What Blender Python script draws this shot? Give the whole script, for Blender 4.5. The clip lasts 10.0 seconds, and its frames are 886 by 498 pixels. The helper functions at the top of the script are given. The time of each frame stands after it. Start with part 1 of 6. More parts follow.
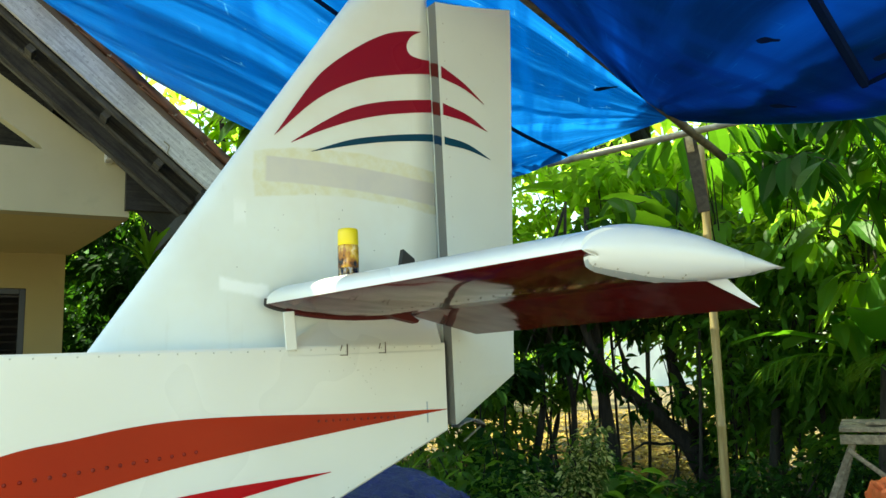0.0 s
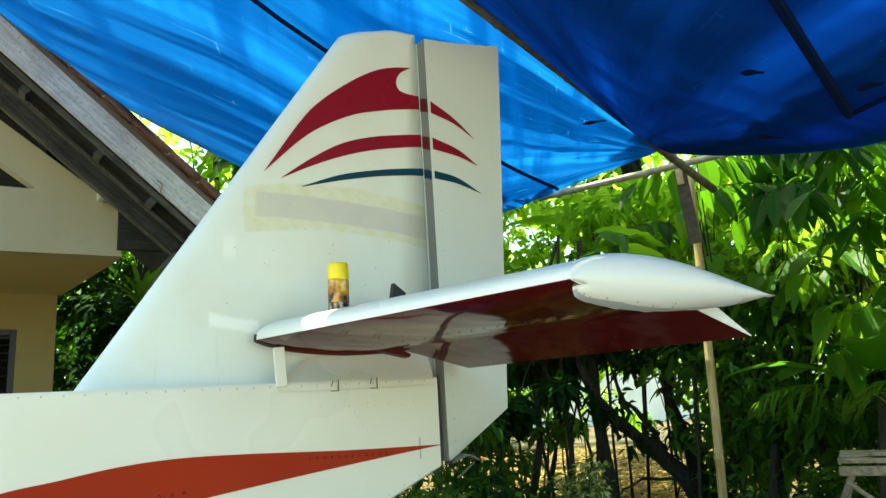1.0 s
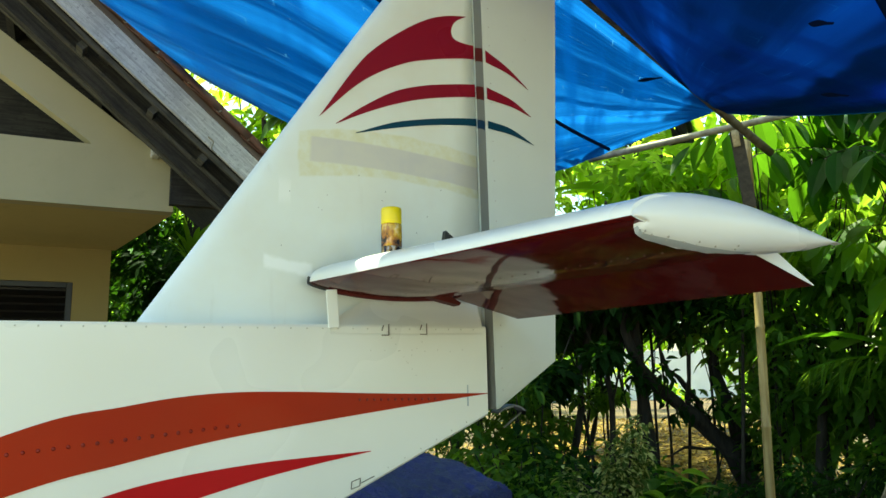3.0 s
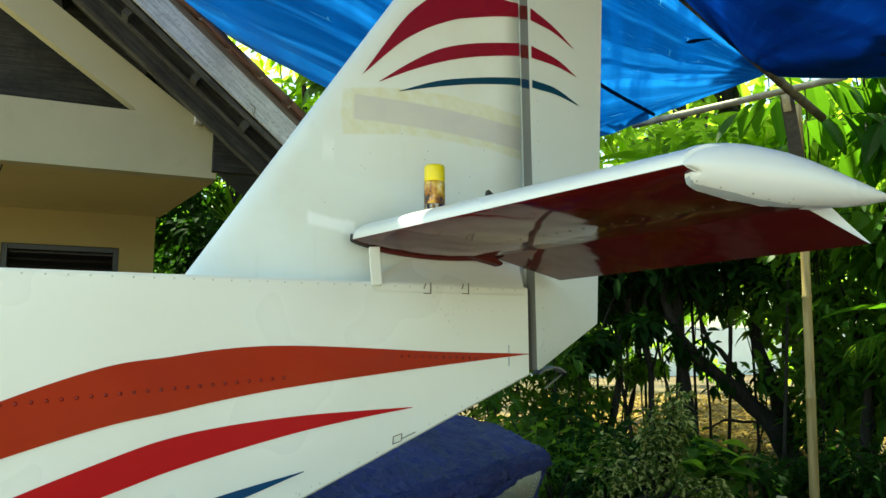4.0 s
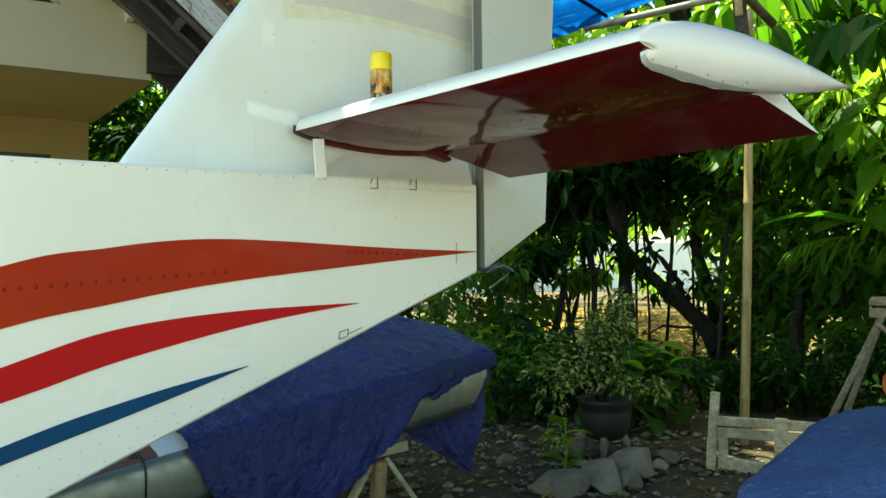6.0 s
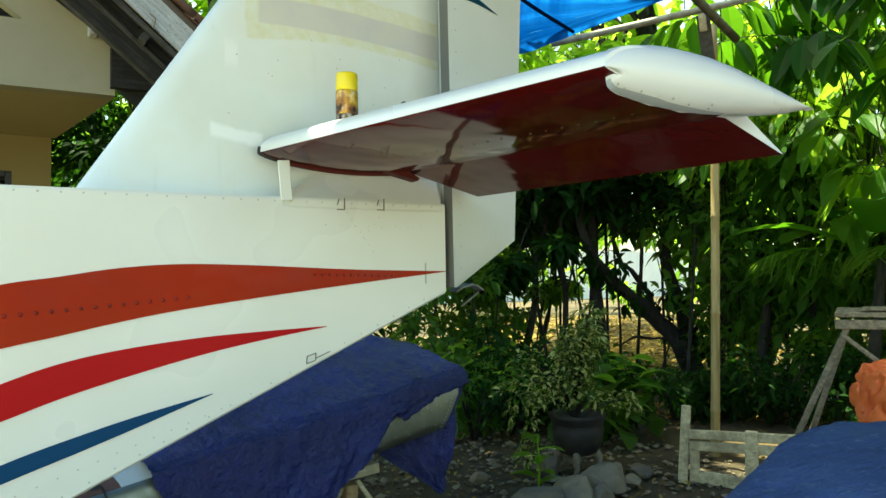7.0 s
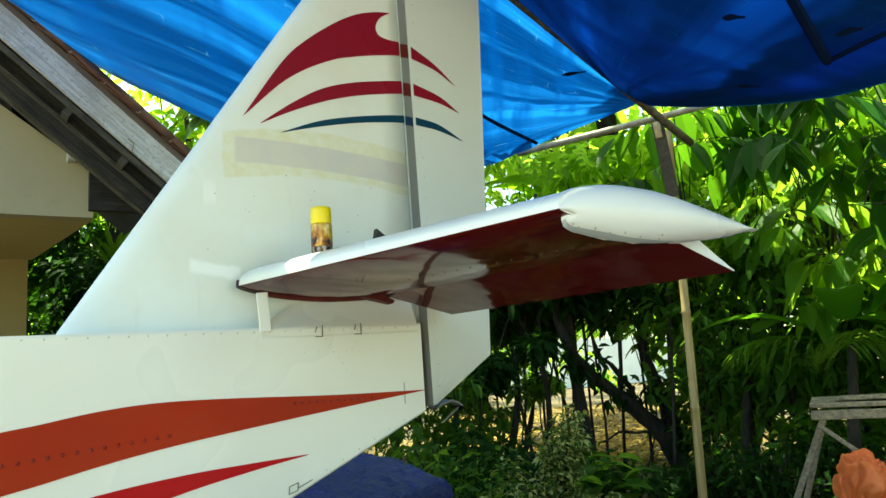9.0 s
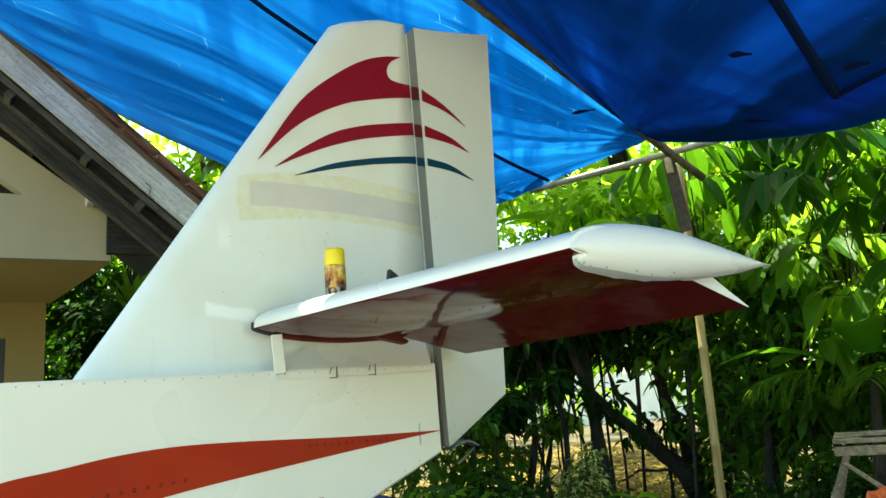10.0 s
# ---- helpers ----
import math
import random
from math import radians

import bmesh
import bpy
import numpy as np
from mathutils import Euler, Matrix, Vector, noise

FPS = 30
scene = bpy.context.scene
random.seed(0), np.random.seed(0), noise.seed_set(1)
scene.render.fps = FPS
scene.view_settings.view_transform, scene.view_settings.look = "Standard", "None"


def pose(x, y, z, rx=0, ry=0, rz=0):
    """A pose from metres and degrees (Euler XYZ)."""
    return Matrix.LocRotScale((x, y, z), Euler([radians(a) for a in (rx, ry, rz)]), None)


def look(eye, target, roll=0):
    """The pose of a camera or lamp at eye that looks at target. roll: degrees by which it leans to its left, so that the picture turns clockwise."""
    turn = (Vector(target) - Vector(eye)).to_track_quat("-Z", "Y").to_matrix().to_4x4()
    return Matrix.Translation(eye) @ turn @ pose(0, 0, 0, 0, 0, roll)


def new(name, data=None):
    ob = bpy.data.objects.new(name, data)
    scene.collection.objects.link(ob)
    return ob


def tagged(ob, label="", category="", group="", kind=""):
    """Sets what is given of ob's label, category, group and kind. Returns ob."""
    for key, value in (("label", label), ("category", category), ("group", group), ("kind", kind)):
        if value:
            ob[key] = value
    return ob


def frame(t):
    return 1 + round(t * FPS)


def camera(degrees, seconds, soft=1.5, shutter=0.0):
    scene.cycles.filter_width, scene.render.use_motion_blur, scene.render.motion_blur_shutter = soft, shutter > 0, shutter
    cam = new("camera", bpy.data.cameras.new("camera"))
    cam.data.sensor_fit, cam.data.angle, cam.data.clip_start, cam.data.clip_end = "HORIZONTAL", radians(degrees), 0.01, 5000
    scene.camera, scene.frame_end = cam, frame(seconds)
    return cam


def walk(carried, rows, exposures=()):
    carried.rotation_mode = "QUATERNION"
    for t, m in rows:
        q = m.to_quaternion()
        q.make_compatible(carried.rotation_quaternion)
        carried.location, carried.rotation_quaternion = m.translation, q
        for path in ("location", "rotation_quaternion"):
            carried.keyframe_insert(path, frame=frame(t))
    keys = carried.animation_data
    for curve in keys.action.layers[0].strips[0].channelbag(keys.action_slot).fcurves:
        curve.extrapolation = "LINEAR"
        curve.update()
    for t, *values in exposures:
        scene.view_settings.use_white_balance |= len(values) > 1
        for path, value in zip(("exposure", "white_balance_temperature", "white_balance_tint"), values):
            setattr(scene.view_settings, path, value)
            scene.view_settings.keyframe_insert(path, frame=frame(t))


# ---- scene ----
cam = camera(61.3, 10.0)
PATH = [
    (0, (-1.015, -2.358, 1.172), (-0.043, -0.641, 1.493), -2.3),
    (0.5, (-1.002, -2.356, 1.169), (-0.034, -0.653, 1.572), -3.0),
    (1, (-1.0, -2.359, 1.162), (-0.021, -0.666, 1.578), -3.1),
    (1.5, (-0.997, -2.353, 1.144), (-0.02, -0.655, 1.546), -2.8),
    (2, (-1.004, -2.345, 1.13), (-0.053, -0.625, 1.502), -2.0),
    (2.5, (-1.016, -2.336, 1.11), (-0.093, -0.599, 1.467), -1.6),
    (4, (-1.035, -2.303, 1.042), (-0.234, -0.491, 1.319), -0.1),
    (4.5, (-1.038, -2.293, 1.017), (-0.26, -0.463, 1.229), 0.1),
    (5, (-1.026, -2.274, 1.0), (-0.224, -0.447, 1.138), -0.2),
    (5.5, (-1.014, -2.257, 0.978), (-0.135, -0.462, 1.039), -0.2),
    (6.8, (-1.008, -2.25, 0.99), (-0.026, -0.509, 1.057), -0.6),
    (7, (-0.99, -2.238, 1.012), (0.009, -0.507, 1.094), -0.9),
    (7.5, (-1.017, -2.305, 1.039), (0.042, -0.614, 1.191), -1.7),
    (8, (-1.013, -2.308, 1.061), (0.052, -0.628, 1.266), -2.7),
    (8.5, (-1.01, -2.315, 1.08), (0.039, -0.633, 1.343), -3.5),
    (9, (-1.017, -2.323, 1.093), (0.025, -0.647, 1.42), -3.9),
    (9.5, (-1.016, -2.332, 1.101), (0.002, -0.66, 1.512), -4.6),
    (10, (-1.019, -2.337, 1.099), (-0.014, -0.662, 1.525), -4.6),
]
# exposure of the clip's camera and daylight
EXPOSURES = [(0.0, 2.36, 7800, -16), (1.2, 2.30, 7800, -16), (2.6, 2.11, 7900, -16), (4.0, 2.13, 7900, -16), (5.5, 2.17, 7900, -16), (7.0, 2.30, 7900, -16), (10.0, 2.31, 7900, -16)]
SUN_ELEV, SUN_AZ = radians(75), radians(-25)      # azimuth from +y towards +x
walk(cam, [(t, look(eye, target, roll)) for t, eye, target, roll in PATH], EXPOSURES)

world = bpy.data.worlds.new("daylight")
scene.world = world
world.use_nodes = True
wn, wl = world.node_tree.nodes, world.node_tree.links
sky = wn.new("ShaderNodeTexSky")
sky.sky_type = "NISHITA"
sky.sun_disc = False
sky.sun_elevation, sky.sun_rotation = SUN_ELEV, SUN_AZ
sky.dust_density, sky.air_density = 2.5, 1.0
wl.new(sky.outputs[0], wn["Background"].inputs[0])
wn["Background"].inputs[1].default_value = 0.125
sun = new("sun", bpy.data.lights.new("sun", "SUN"))
sun.data.energy, sun.data.angle, sun.data.color = 4.6, radians(0.6), (1.0, 0.95, 0.86)
sun_from = Vector((math.sin(SUN_AZ) * math.cos(SUN_ELEV), math.cos(SUN_AZ) * math.cos(SUN_ELEV), math.sin(SUN_ELEV)))
sun.matrix_world = look(sun_from * 30, (0, 0, 0))

# ---- materials ----


class Mat:
    """A small builder of node materials."""

    def __init__(self, name):
        self.m = bpy.data.materials.new(name)
        self.m.use_nodes = True
        self.n, self.l = self.m.node_tree.nodes, self.m.node_tree.links
        self.b = self.n["Principled BSDF"]
        tc = self.n.new("ShaderNodeTexCoord")
        self.co = tc.outputs["Object"]

    def noise(self, scale, detail=4, rough=0.6, stretch=None):
        t = self.n.new("ShaderNodeTexNoise")
        t.inputs["Scale"].default_value = scale
        t.inputs["Detail"].default_value = detail
        t.inputs["Roughness"].default_value = rough
        if stretch:
            mp = self.n.new("ShaderNodeMapping")
            mp.inputs["Scale"].default_value = stretch
            self.l.new(self.co, mp.inputs["Vector"])
            self.l.new(mp.outputs[0], t.inputs["Vector"])
        else:
            self.l.new(self.co, t.inputs["Vector"])
        return t.outputs["Fac"]

    def ramp(self, fac, stops):
        r = self.n.new("ShaderNodeValToRGB")
        r.color_ramp.interpolation = "EASE"
        e = r.color_ramp.elements
        while len(e) < len(stops):
            e.new(0.5)
        for k, (p, c) in zip(e, stops):
            k.position, k.color = p, (*c, 1) if len(c) == 3 else c
        self.l.new(fac, r.inputs[0])
        return r.outputs[0]

    def mix(self, fac, a, b, blend="MIX"):
        x = self.n.new("ShaderNodeMix")
        x.data_type, x.blend_type = "RGBA", blend
        for sock, v in ((x.inputs[0], fac), (x.inputs[6], a), (x.inputs[7], b)):
            if isinstance(v, (int, float)):
                sock.default_value = v
            elif isinstance(v, tuple):
                sock.default_value = (*v, 1)
            else:
                self.l.new(v, sock)
        return x.outputs[2]

    def rnd(self, island=False):
        if island:
            return self.n.new("ShaderNodeNewGeometry").outputs["Random Per Island"]
        return self.n.new("ShaderNodeObjectInfo").outputs["Random"]

    def bump(self, height, strength=0.2, dist=0.01):
        b = self.n.new("ShaderNodeBump")
        b.inputs["Strength"].default_value = strength
        b.inputs["Distance"].default_value = dist
        self.l.new(height, b.inputs["Height"])
        self.l.new(b.outputs[0], self.b.inputs["Normal"])
        return b.outputs[0]

    def set(self, colour=None, rough=None, metal=None, coat=None, spec=None):
        for key, v in (("Base Color", colour), ("Roughness", rough), ("Metallic", metal), ("Coat Weight", coat), ("Specular IOR Level", spec)):
            if v is None:
                continue
            s = self.b.inputs[key]
            if isinstance(v, (int, float)):
                s.default_value = v
            elif isinstance(v, tuple):
                s.default_value = (*v, 1)
            else:
                self.l.new(v, s)
        return self

    def translucent(self, colour, amount):
        """Thin sheet or leaf: part of the light goes through."""
        t = self.n.new("ShaderNodeBsdfTranslucent")
        if isinstance(colour, tuple):
            t.inputs[0].default_value = (*colour, 1)
        else:
            self.l.new(colour, t.inputs[0])
        mx = self.n.new("ShaderNodeMixShader")
        mx.inputs[0].default_value = amount
        self.l.new(self.b.outputs[0], mx.inputs[1])
        self.l.new(t.outputs[0], mx.inputs[2])
        self.l.new(mx.outputs[0], self.n["Material Output"].inputs[0])
        return self


def paint(name, colour, rough=0.28, dirt=0.12, coat=0.4, wave=0.15, spec=0.5, speck=0.35, tint=(0.82, 0.82, 0.82)):
    """Sprayed paint on thin sheet metal: faint stains, dust and oil-canning."""
    m = Mat(name)
    big, fine = m.noise(2.2, 2, 0.5), m.noise(60, 3)
    dark = tuple(c * t_ for c, t_ in zip(colour, tint))
    stain = m.ramp(big, [(0.35, (0, 0, 0)), (0.75, (dirt * 2,) * 3)])
    col = m.mix(stain, colour, dark)
    spots = m.ramp(fine, [(0.68, (0, 0, 0)), (0.74, (speck,) * 3)])
    col = m.mix(spots, col, tuple(c * 0.7 for c in colour))
    m.set(col, m.ramp(big, [(0.3, (rough * 0.85,) * 3), (0.75, (rough * 1.25,) * 3)]), 0, coat, spec)
    m.b.inputs["Coat Roughness"].default_value = 0.34
    m.bump(m.noise(3.5, 2), wave, 0.01)
    return m.m


WHITE = paint("white_paint", (0.79, 0.805, 0.765), 0.28, 0.16, 0.45, 0.3, 0.5, 0.0, (0.90, 0.86, 0.76))


def fin_paint():
    """Aged white paint; on it a rubbed-down patch of yellowed filler with a grey band of primer, both with frayed edges."""
    m = Mat("aged_white_paint")
    sep = m.n.new("ShaderNodeSeparateXYZ")
    m.l.new(m.co, sep.inputs[0])

    def calc(op, a, b=None, c=None):
        q = m.n.new("ShaderNodeMath")
        q.operation = op
        for k, v in enumerate((a, b, c)):
            if v is None:
                continue
            if isinstance(v, (int, float)):
                q.inputs[k].default_value = v
            else:
                m.l.new(v, q.inputs[k])
        return q.outputs[0]

    X, Z = sep.outputs[0], sep.outputs[2]
    fray, fray2 = m.noise(9, 5), m.noise(26, 4)

    def blotch(c0, c1, c2, half, x0, x1, soft, wob):
        mid = calc("ADD", calc("MULTIPLY_ADD", X, c1, c0), calc("MULTIPLY", calc("MULTIPLY", X, X), c2))
        dz = calc("DIVIDE", calc("ABSOLUTE", calc("SUBTRACT", Z, mid)), half)
        dx = calc("DIVIDE", calc("ABSOLUTE", calc("SUBTRACT", X, (x0 + x1) / 2)), (x1 - x0) / 2)
        d = calc("MAXIMUM", dz, calc("POWER", dx, 4.0))
        d = calc("ADD", d, calc("MULTIPLY", calc("SUBTRACT", fray, 0.5), wob))
        return m.ramp(d, [(1 - soft, (1, 1, 1)), (1.0, (0, 0, 0))])

    yellow = blotch(1.858, -0.047, -0.302, 0.086, -0.385, 0.40, 0.12, 0.30)
    grey = blotch(1.846, -0.070, -0.130, 0.046, -0.345, 0.34, 0.18, 0.3)
    base = (0.74, 0.78, 0.74)
    col = m.mix(m.ramp(m.noise(2.2, 4), [(0.35, (0, 0, 0)), (0.75, (0.8,) * 3)]), base, (0.68, 0.67, 0.58))
    rubbed = m.mix(m.ramp(fray2, [(0.3, (0.35,) * 3), (0.7, (0.9,) * 3)]), base, (0.66, 0.645, 0.44))
    col = m.mix(yellow, col, rubbed)
    primer = m.mix(m.ramp(fray, [(0.3, (0.5,) * 3), (0.7, (1, 1, 1))]), (0.66, 0.64, 0.54), (0.56, 0.55, 0.54))
    col = m.mix(grey, col, primer)
    white = blotch(1.396, -0.15, 0.0, 0.028, -0.49, -0.32, 0.6, 1.9)
    col = m.mix(white, col, (0.87, 0.885, 0.86))
    smear = blotch(1.70, 0.0, 0.0, 0.07, -0.445, -0.40, 0.9, 1.4)
    col = m.mix(smear, col, (0.80, 0.83, 0.80))
    drip = m.ramp(m.noise(3, 4, 0.6, (9, 9, 0.9)), [(0.6, (0, 0, 0)), (0.8, (0.25,) * 3)])
    col = m.mix(drip, col, (0.55, 0.53, 0.44))
    m.set(col, m.mix(yellow, (0.33,) * 3, (0.62,) * 3), 0, 0.25)
    m.bump(m.noise(3.5, 2), 0.15, 0.01)
    return m.m


FIN_WHITE = fin_paint()
# hinge gap colours: white, red and navy darkened to stand for its shade
GAP_GREY = paint("shaded_gap_grey", (0.165, 0.165, 0.155), 0.5, 0.3, 0.0)
GAP_GREY_PALE = paint("pale_grey_paint", (0.15, 0.155, 0.155), 0.5, 0.4, 0.0)
GAP_RED = paint("shaded_gap_and_trim_red", (0.09, 0.012, 0.010), 0.5, 0.3, 0.0, 0.1, 0.2)
GAP_NAVY = paint("shaded_gap_navy", (0.006, 0.03, 0.07), 0.5, 0.3, 0.0, 0.1, 0.2)
RUDDER_WHITE = paint("dull_white_paint", (0.66, 0.70, 0.67), 0.42, 0.22)
RED = paint("red_paint", (0.23, 0.008, 0.022), 0.3, 0.25, 0.1, 0.15, 0.2)
FIN_NAVY = paint("fin_navy", (0.004, 0.045, 0.085), 0.35, 0.2, 0.1, 0.15, 0.2)
RED_UNDER = paint("dark_red_gloss", (0.088, 0.0045, 0.0045), 0.09, 0.2, 0.0, 0.9, 0.31, 0.0)
STRIPE_RED = paint("stripe_red", (0.37, 0.019, 0.004), 0.13, 0.3, 0.0, 1.0, 0.13, 0.0)
# rivet red, darker than the stripe so the heads stand out
RIVET_RED = paint("dark_red_rivets", (0.22, 0.012, 0.006), 0.25, 0.4, 0.0, 0.2, 0.3, 0.5)
STRIPE_CRIMSON = paint("stripe_crimson", (0.46, 0.005, 0.012), 0.2, 0.15, 0.0, 0.6, 0.09, 0.0)
NAVY = paint("stripe_navy", (0.003, 0.053, 0.145), 0.3, 0.2, 0.0, 0.4, 0.12, 0.0)
CAP_WHITE = paint("fibreglass_white", (0.77, 0.80, 0.825), 0.3, 0.08, 0.3, 0.03, 0.5, 0.0)
BLACK = Mat("black_rubber").set((0.02, 0.02, 0.02), 0.6).m
SHADE_BLUE = Mat("dark_line_and_slit_blue").set((0.002, 0.010, 0.05), 0.9, 0, 0, 0.05).m
PRIMER_BROWN = paint("brown_primer", (0.15, 0.075, 0.055), 0.7, 0.4, 0.0, 0.1)
PRIMER = paint("bare_putty_grey", (0.42, 0.47, 0.52), 0.5, 0.3, 0.0, 0.1)


def metal(name, colour, rough):
    m = Mat(name)
    n = m.noise(9, 5)
    m.set(m.mix(m.ramp(n, [(0.4, (0, 0, 0)), (0.8, (0.6,) * 3)]), colour, tuple(c * 0.7 for c in colour)), m.ramp(m.noise(30, 3), [(0.3, (rough,) * 3), (0.8, (rough * 1.6,) * 3)]), 1.0)
    m.bump(m.noise(5, 2), 0.15, 0.01)
    return m.m


ALU = metal("aluminium_sheet", (0.29, 0.30, 0.25), 0.42)
GRIME = paint("dark_grime", (0.12, 0.105, 0.085), 0.7)
RIVET_PAINTED = paint("painted_rivet", (0.55, 0.55, 0.50), 0.5)
RIVET = metal("rivet_metal", (0.55, 0.54, 0.52), 0.35)


def timber(name, light, dark, rough=0.75, along="x", blotch=0.6, tilt=0.0):
    """Sawn wood; tilt turns the grain about y, to lie along a roof slope."""
    m = Mat(name)
    if tilt:
        turn = m.n.new("ShaderNodeMapping")
        turn.inputs["Rotation"].default_value = (0, tilt, 0)
        m.l.new(m.co, turn.inputs["Vector"])
        m.co = turn.outputs[0]
    st = {"x": (1.5, 22, 22), "y": (22, 1.5, 22), "z": (22, 22, 1.5)}[along]
    grain = m.noise(2.2, 6, 0.65, st)
    col = m.mix(m.ramp(grain, [(0.3, (0, 0, 0)), (0.7, (1, 1, 1))]), dark, light)
    blot = m.ramp(m.noise(6, 5), [(0.45, (0, 0, 0)), (0.7, (blotch,) * 3)])
    col = m.mix(blot, col, tuple(c * 0.55 for c in dark))
    specks = m.ramp(m.noise(34, 5, 0.7), [(0.54, (0, 0, 0)), (0.66, (0.55,) * 3)])
    col = m.mix(specks, col, tuple(c * 0.5 for c in dark))
    m.set(col, rough)
    m.bump(grain, 0.4, 0.004)
    return m.m


GREY_WOOD = timber("weathered_board", (0.80, 0.80, 0.77), (0.47, 0.46, 0.44), 0.75, "x", 0.3, -math.atan(0.86))
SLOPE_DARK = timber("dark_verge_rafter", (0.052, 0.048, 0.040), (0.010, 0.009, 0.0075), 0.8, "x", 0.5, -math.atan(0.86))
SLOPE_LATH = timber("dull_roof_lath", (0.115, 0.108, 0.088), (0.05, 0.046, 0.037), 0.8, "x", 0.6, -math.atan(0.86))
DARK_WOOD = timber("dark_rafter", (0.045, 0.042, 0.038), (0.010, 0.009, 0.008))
GREY_BOARD = timber("grey_board", (0.075, 0.066, 0.048), (0.035, 0.03, 0.022))
PALE_WOOD = timber("pale_plank", (0.66, 0.56, 0.33), (0.36, 0.29, 0.165))
YELLOW_WOOD = timber("raw_timber", (0.42, 0.29, 0.14), (0.28, 0.18, 0.08), along="z")
BENCH_WOOD = timber("old_bench_wood", (0.30, 0.25, 0.165), (0.13, 0.105, 0.065), 0.75, "x", 0.6)

m = Mat("bamboo")
g = m.noise(3, 5, 0.6, (14, 14, 1.0))
m.set(m.mix(m.ramp(g, [(0.3, (0, 0, 0)), (0.75, (1, 1, 1))]), (0.24, 0.17, 0.06), (0.42, 0.33, 0.14)), 0.45)
m.bump(g, 0.15, 0.003)
BAMBOO = m.m
m = Mat("old_bamboo")
g = m.noise(3, 5, 0.6, (6, 6, 6))
m.set(m.mix(m.ramp(g, [(0.3, (0, 0, 0)), (0.75, (1, 1, 1))]), (0.20, 0.18, 0.12), (0.36, 0.34, 0.24)), 0.6)
OLD_BAMBOO = m.m
m = Mat("dark_bamboo")
g = m.noise(3, 5, 0.6, (6, 6, 6))
m.set(m.mix(m.ramp(g, [(0.3, (0, 0, 0)), (0.75, (1, 1, 1))]), (0.06, 0.05, 0.035), (0.15, 0.13, 0.09)), 0.6)
DARK_BAMBOO = m.m


def plaster(name, colour):
    m = Mat(name)
    big, mid, fine = m.noise(0.9, 5), m.noise(5, 5), m.noise(90, 3)
    col = m.mix(m.ramp(big, [(0.35, (0, 0, 0)), (0.75, (0.35,) * 3)]), colour, tuple(c * 0.72 for c in colour))
    col = m.mix(m.ramp(mid, [(0.55, (0, 0, 0)), (0.8, (0.3,) * 3)]), col, tuple(c * 0.6 for c in colour))
    m.set(col, 0.85)
    m.bump(fine, 0.25, 0.004)
    return m.m


CREAM = plaster("cream_plaster", (0.48, 0.435, 0.285))
OCHRE = plaster("ochre_plaster", (0.34, 0.265, 0.115))
PALE_WALL = plaster("pale_far_wall", (0.84, 0.85, 0.82))

m = Mat("clay_tile")
col = m.mix(m.rnd(), (0.13, 0.055, 0.035), (0.22, 0.095, 0.058))
col = m.mix(m.ramp(m.noise(7, 6), [(0.4, (0, 0, 0)), (0.68, (0.8,) * 3)]), col, (0.07, 0.055, 0.045))
m.set(col, 0.85)
m.bump(m.noise(40, 4), 0.4, 0.006)
CLAY = m.m

# blue woven sheet, thin enough for daylight to come through
def tarp_mat(name, face, back, amount, rough=0.42, across=1.0):
    """Woven sheet; light and dark of its folds are put into the through-colour. Folds and old packing creases run along
    the sheet's own grain (UV in metres).
    """
    m = Mat(name)
    m.co = m.n["Texture Coordinate"].outputs["UV"]
    folds = m.noise(1.0, 3, 0.5, (0.28, 2.1 * across, 1))
    weave = m.noise(1.0, 5, 0.7, (1.2, 22 * across, 1))
    rays = m.noise(1.0, 3, 0.55, (3.6, 0.35, 1))
    fade = m.ramp(m.noise(0.9, 5), [(0.3, (0, 0, 0)), (0.75, (1, 1, 1))])
    col = m.mix(fade, face, tuple(c * 1.25 for c in face))
    bright = (back[0] * 3 + 0.004, back[1] * 2.0, min(1.0, back[2] * 1.45))
    thr = m.mix(m.ramp(folds, [(0.40, (0, 0, 0)), (0.52, (0.45,) * 3), (0.64, (1, 1, 1))]), tuple(c * 0.34 for c in back), bright)
    thr = m.mix(m.ramp(weave, [(0.50, (0, 0, 0)), (0.70, (0.15,) * 3)]), thr, bright)
    thr = m.mix(m.ramp(rays, [(0.44, (0, 0, 0)), (0.62, (0.75,) * 3)]), thr, tuple(c * 0.55 for c in back))
    pin = m.ramp(m.noise(13, 2), [(0.80, (0, 0, 0)), (0.815, (1, 1, 1))])
    thr = m.mix(pin, thr, (0.45, 0.85, 1.0))
    # scuffed crosses where the packed sheet was folded
    bk = m.n.new("ShaderNodeTexBrick")
    m.l.new(m.co, bk.inputs["Vector"])
    bk.inputs["Scale"].default_value, bk.inputs["Mortar Size"].default_value = 1.6, 0.006
    bk.inputs["Mortar Smooth"].default_value = 0.3
    worn = m.mix(1.0, m.ramp(m.noise(2.6, 4), [(0.56, (0, 0, 0)), (0.68, (0.4,) * 3)]), bk.outputs["Fac"], "MULTIPLY")
    thr = m.mix(worn, thr, (0.10, 0.42, 0.75))
    m.set(col, rough, 0, 0, 0.03)
    m.bump(m.noise(3.0, 5, 0.6, (1, 2.5, 1)), 0.5, 0.03)
    m.translucent(thr, amount)
    return m.m


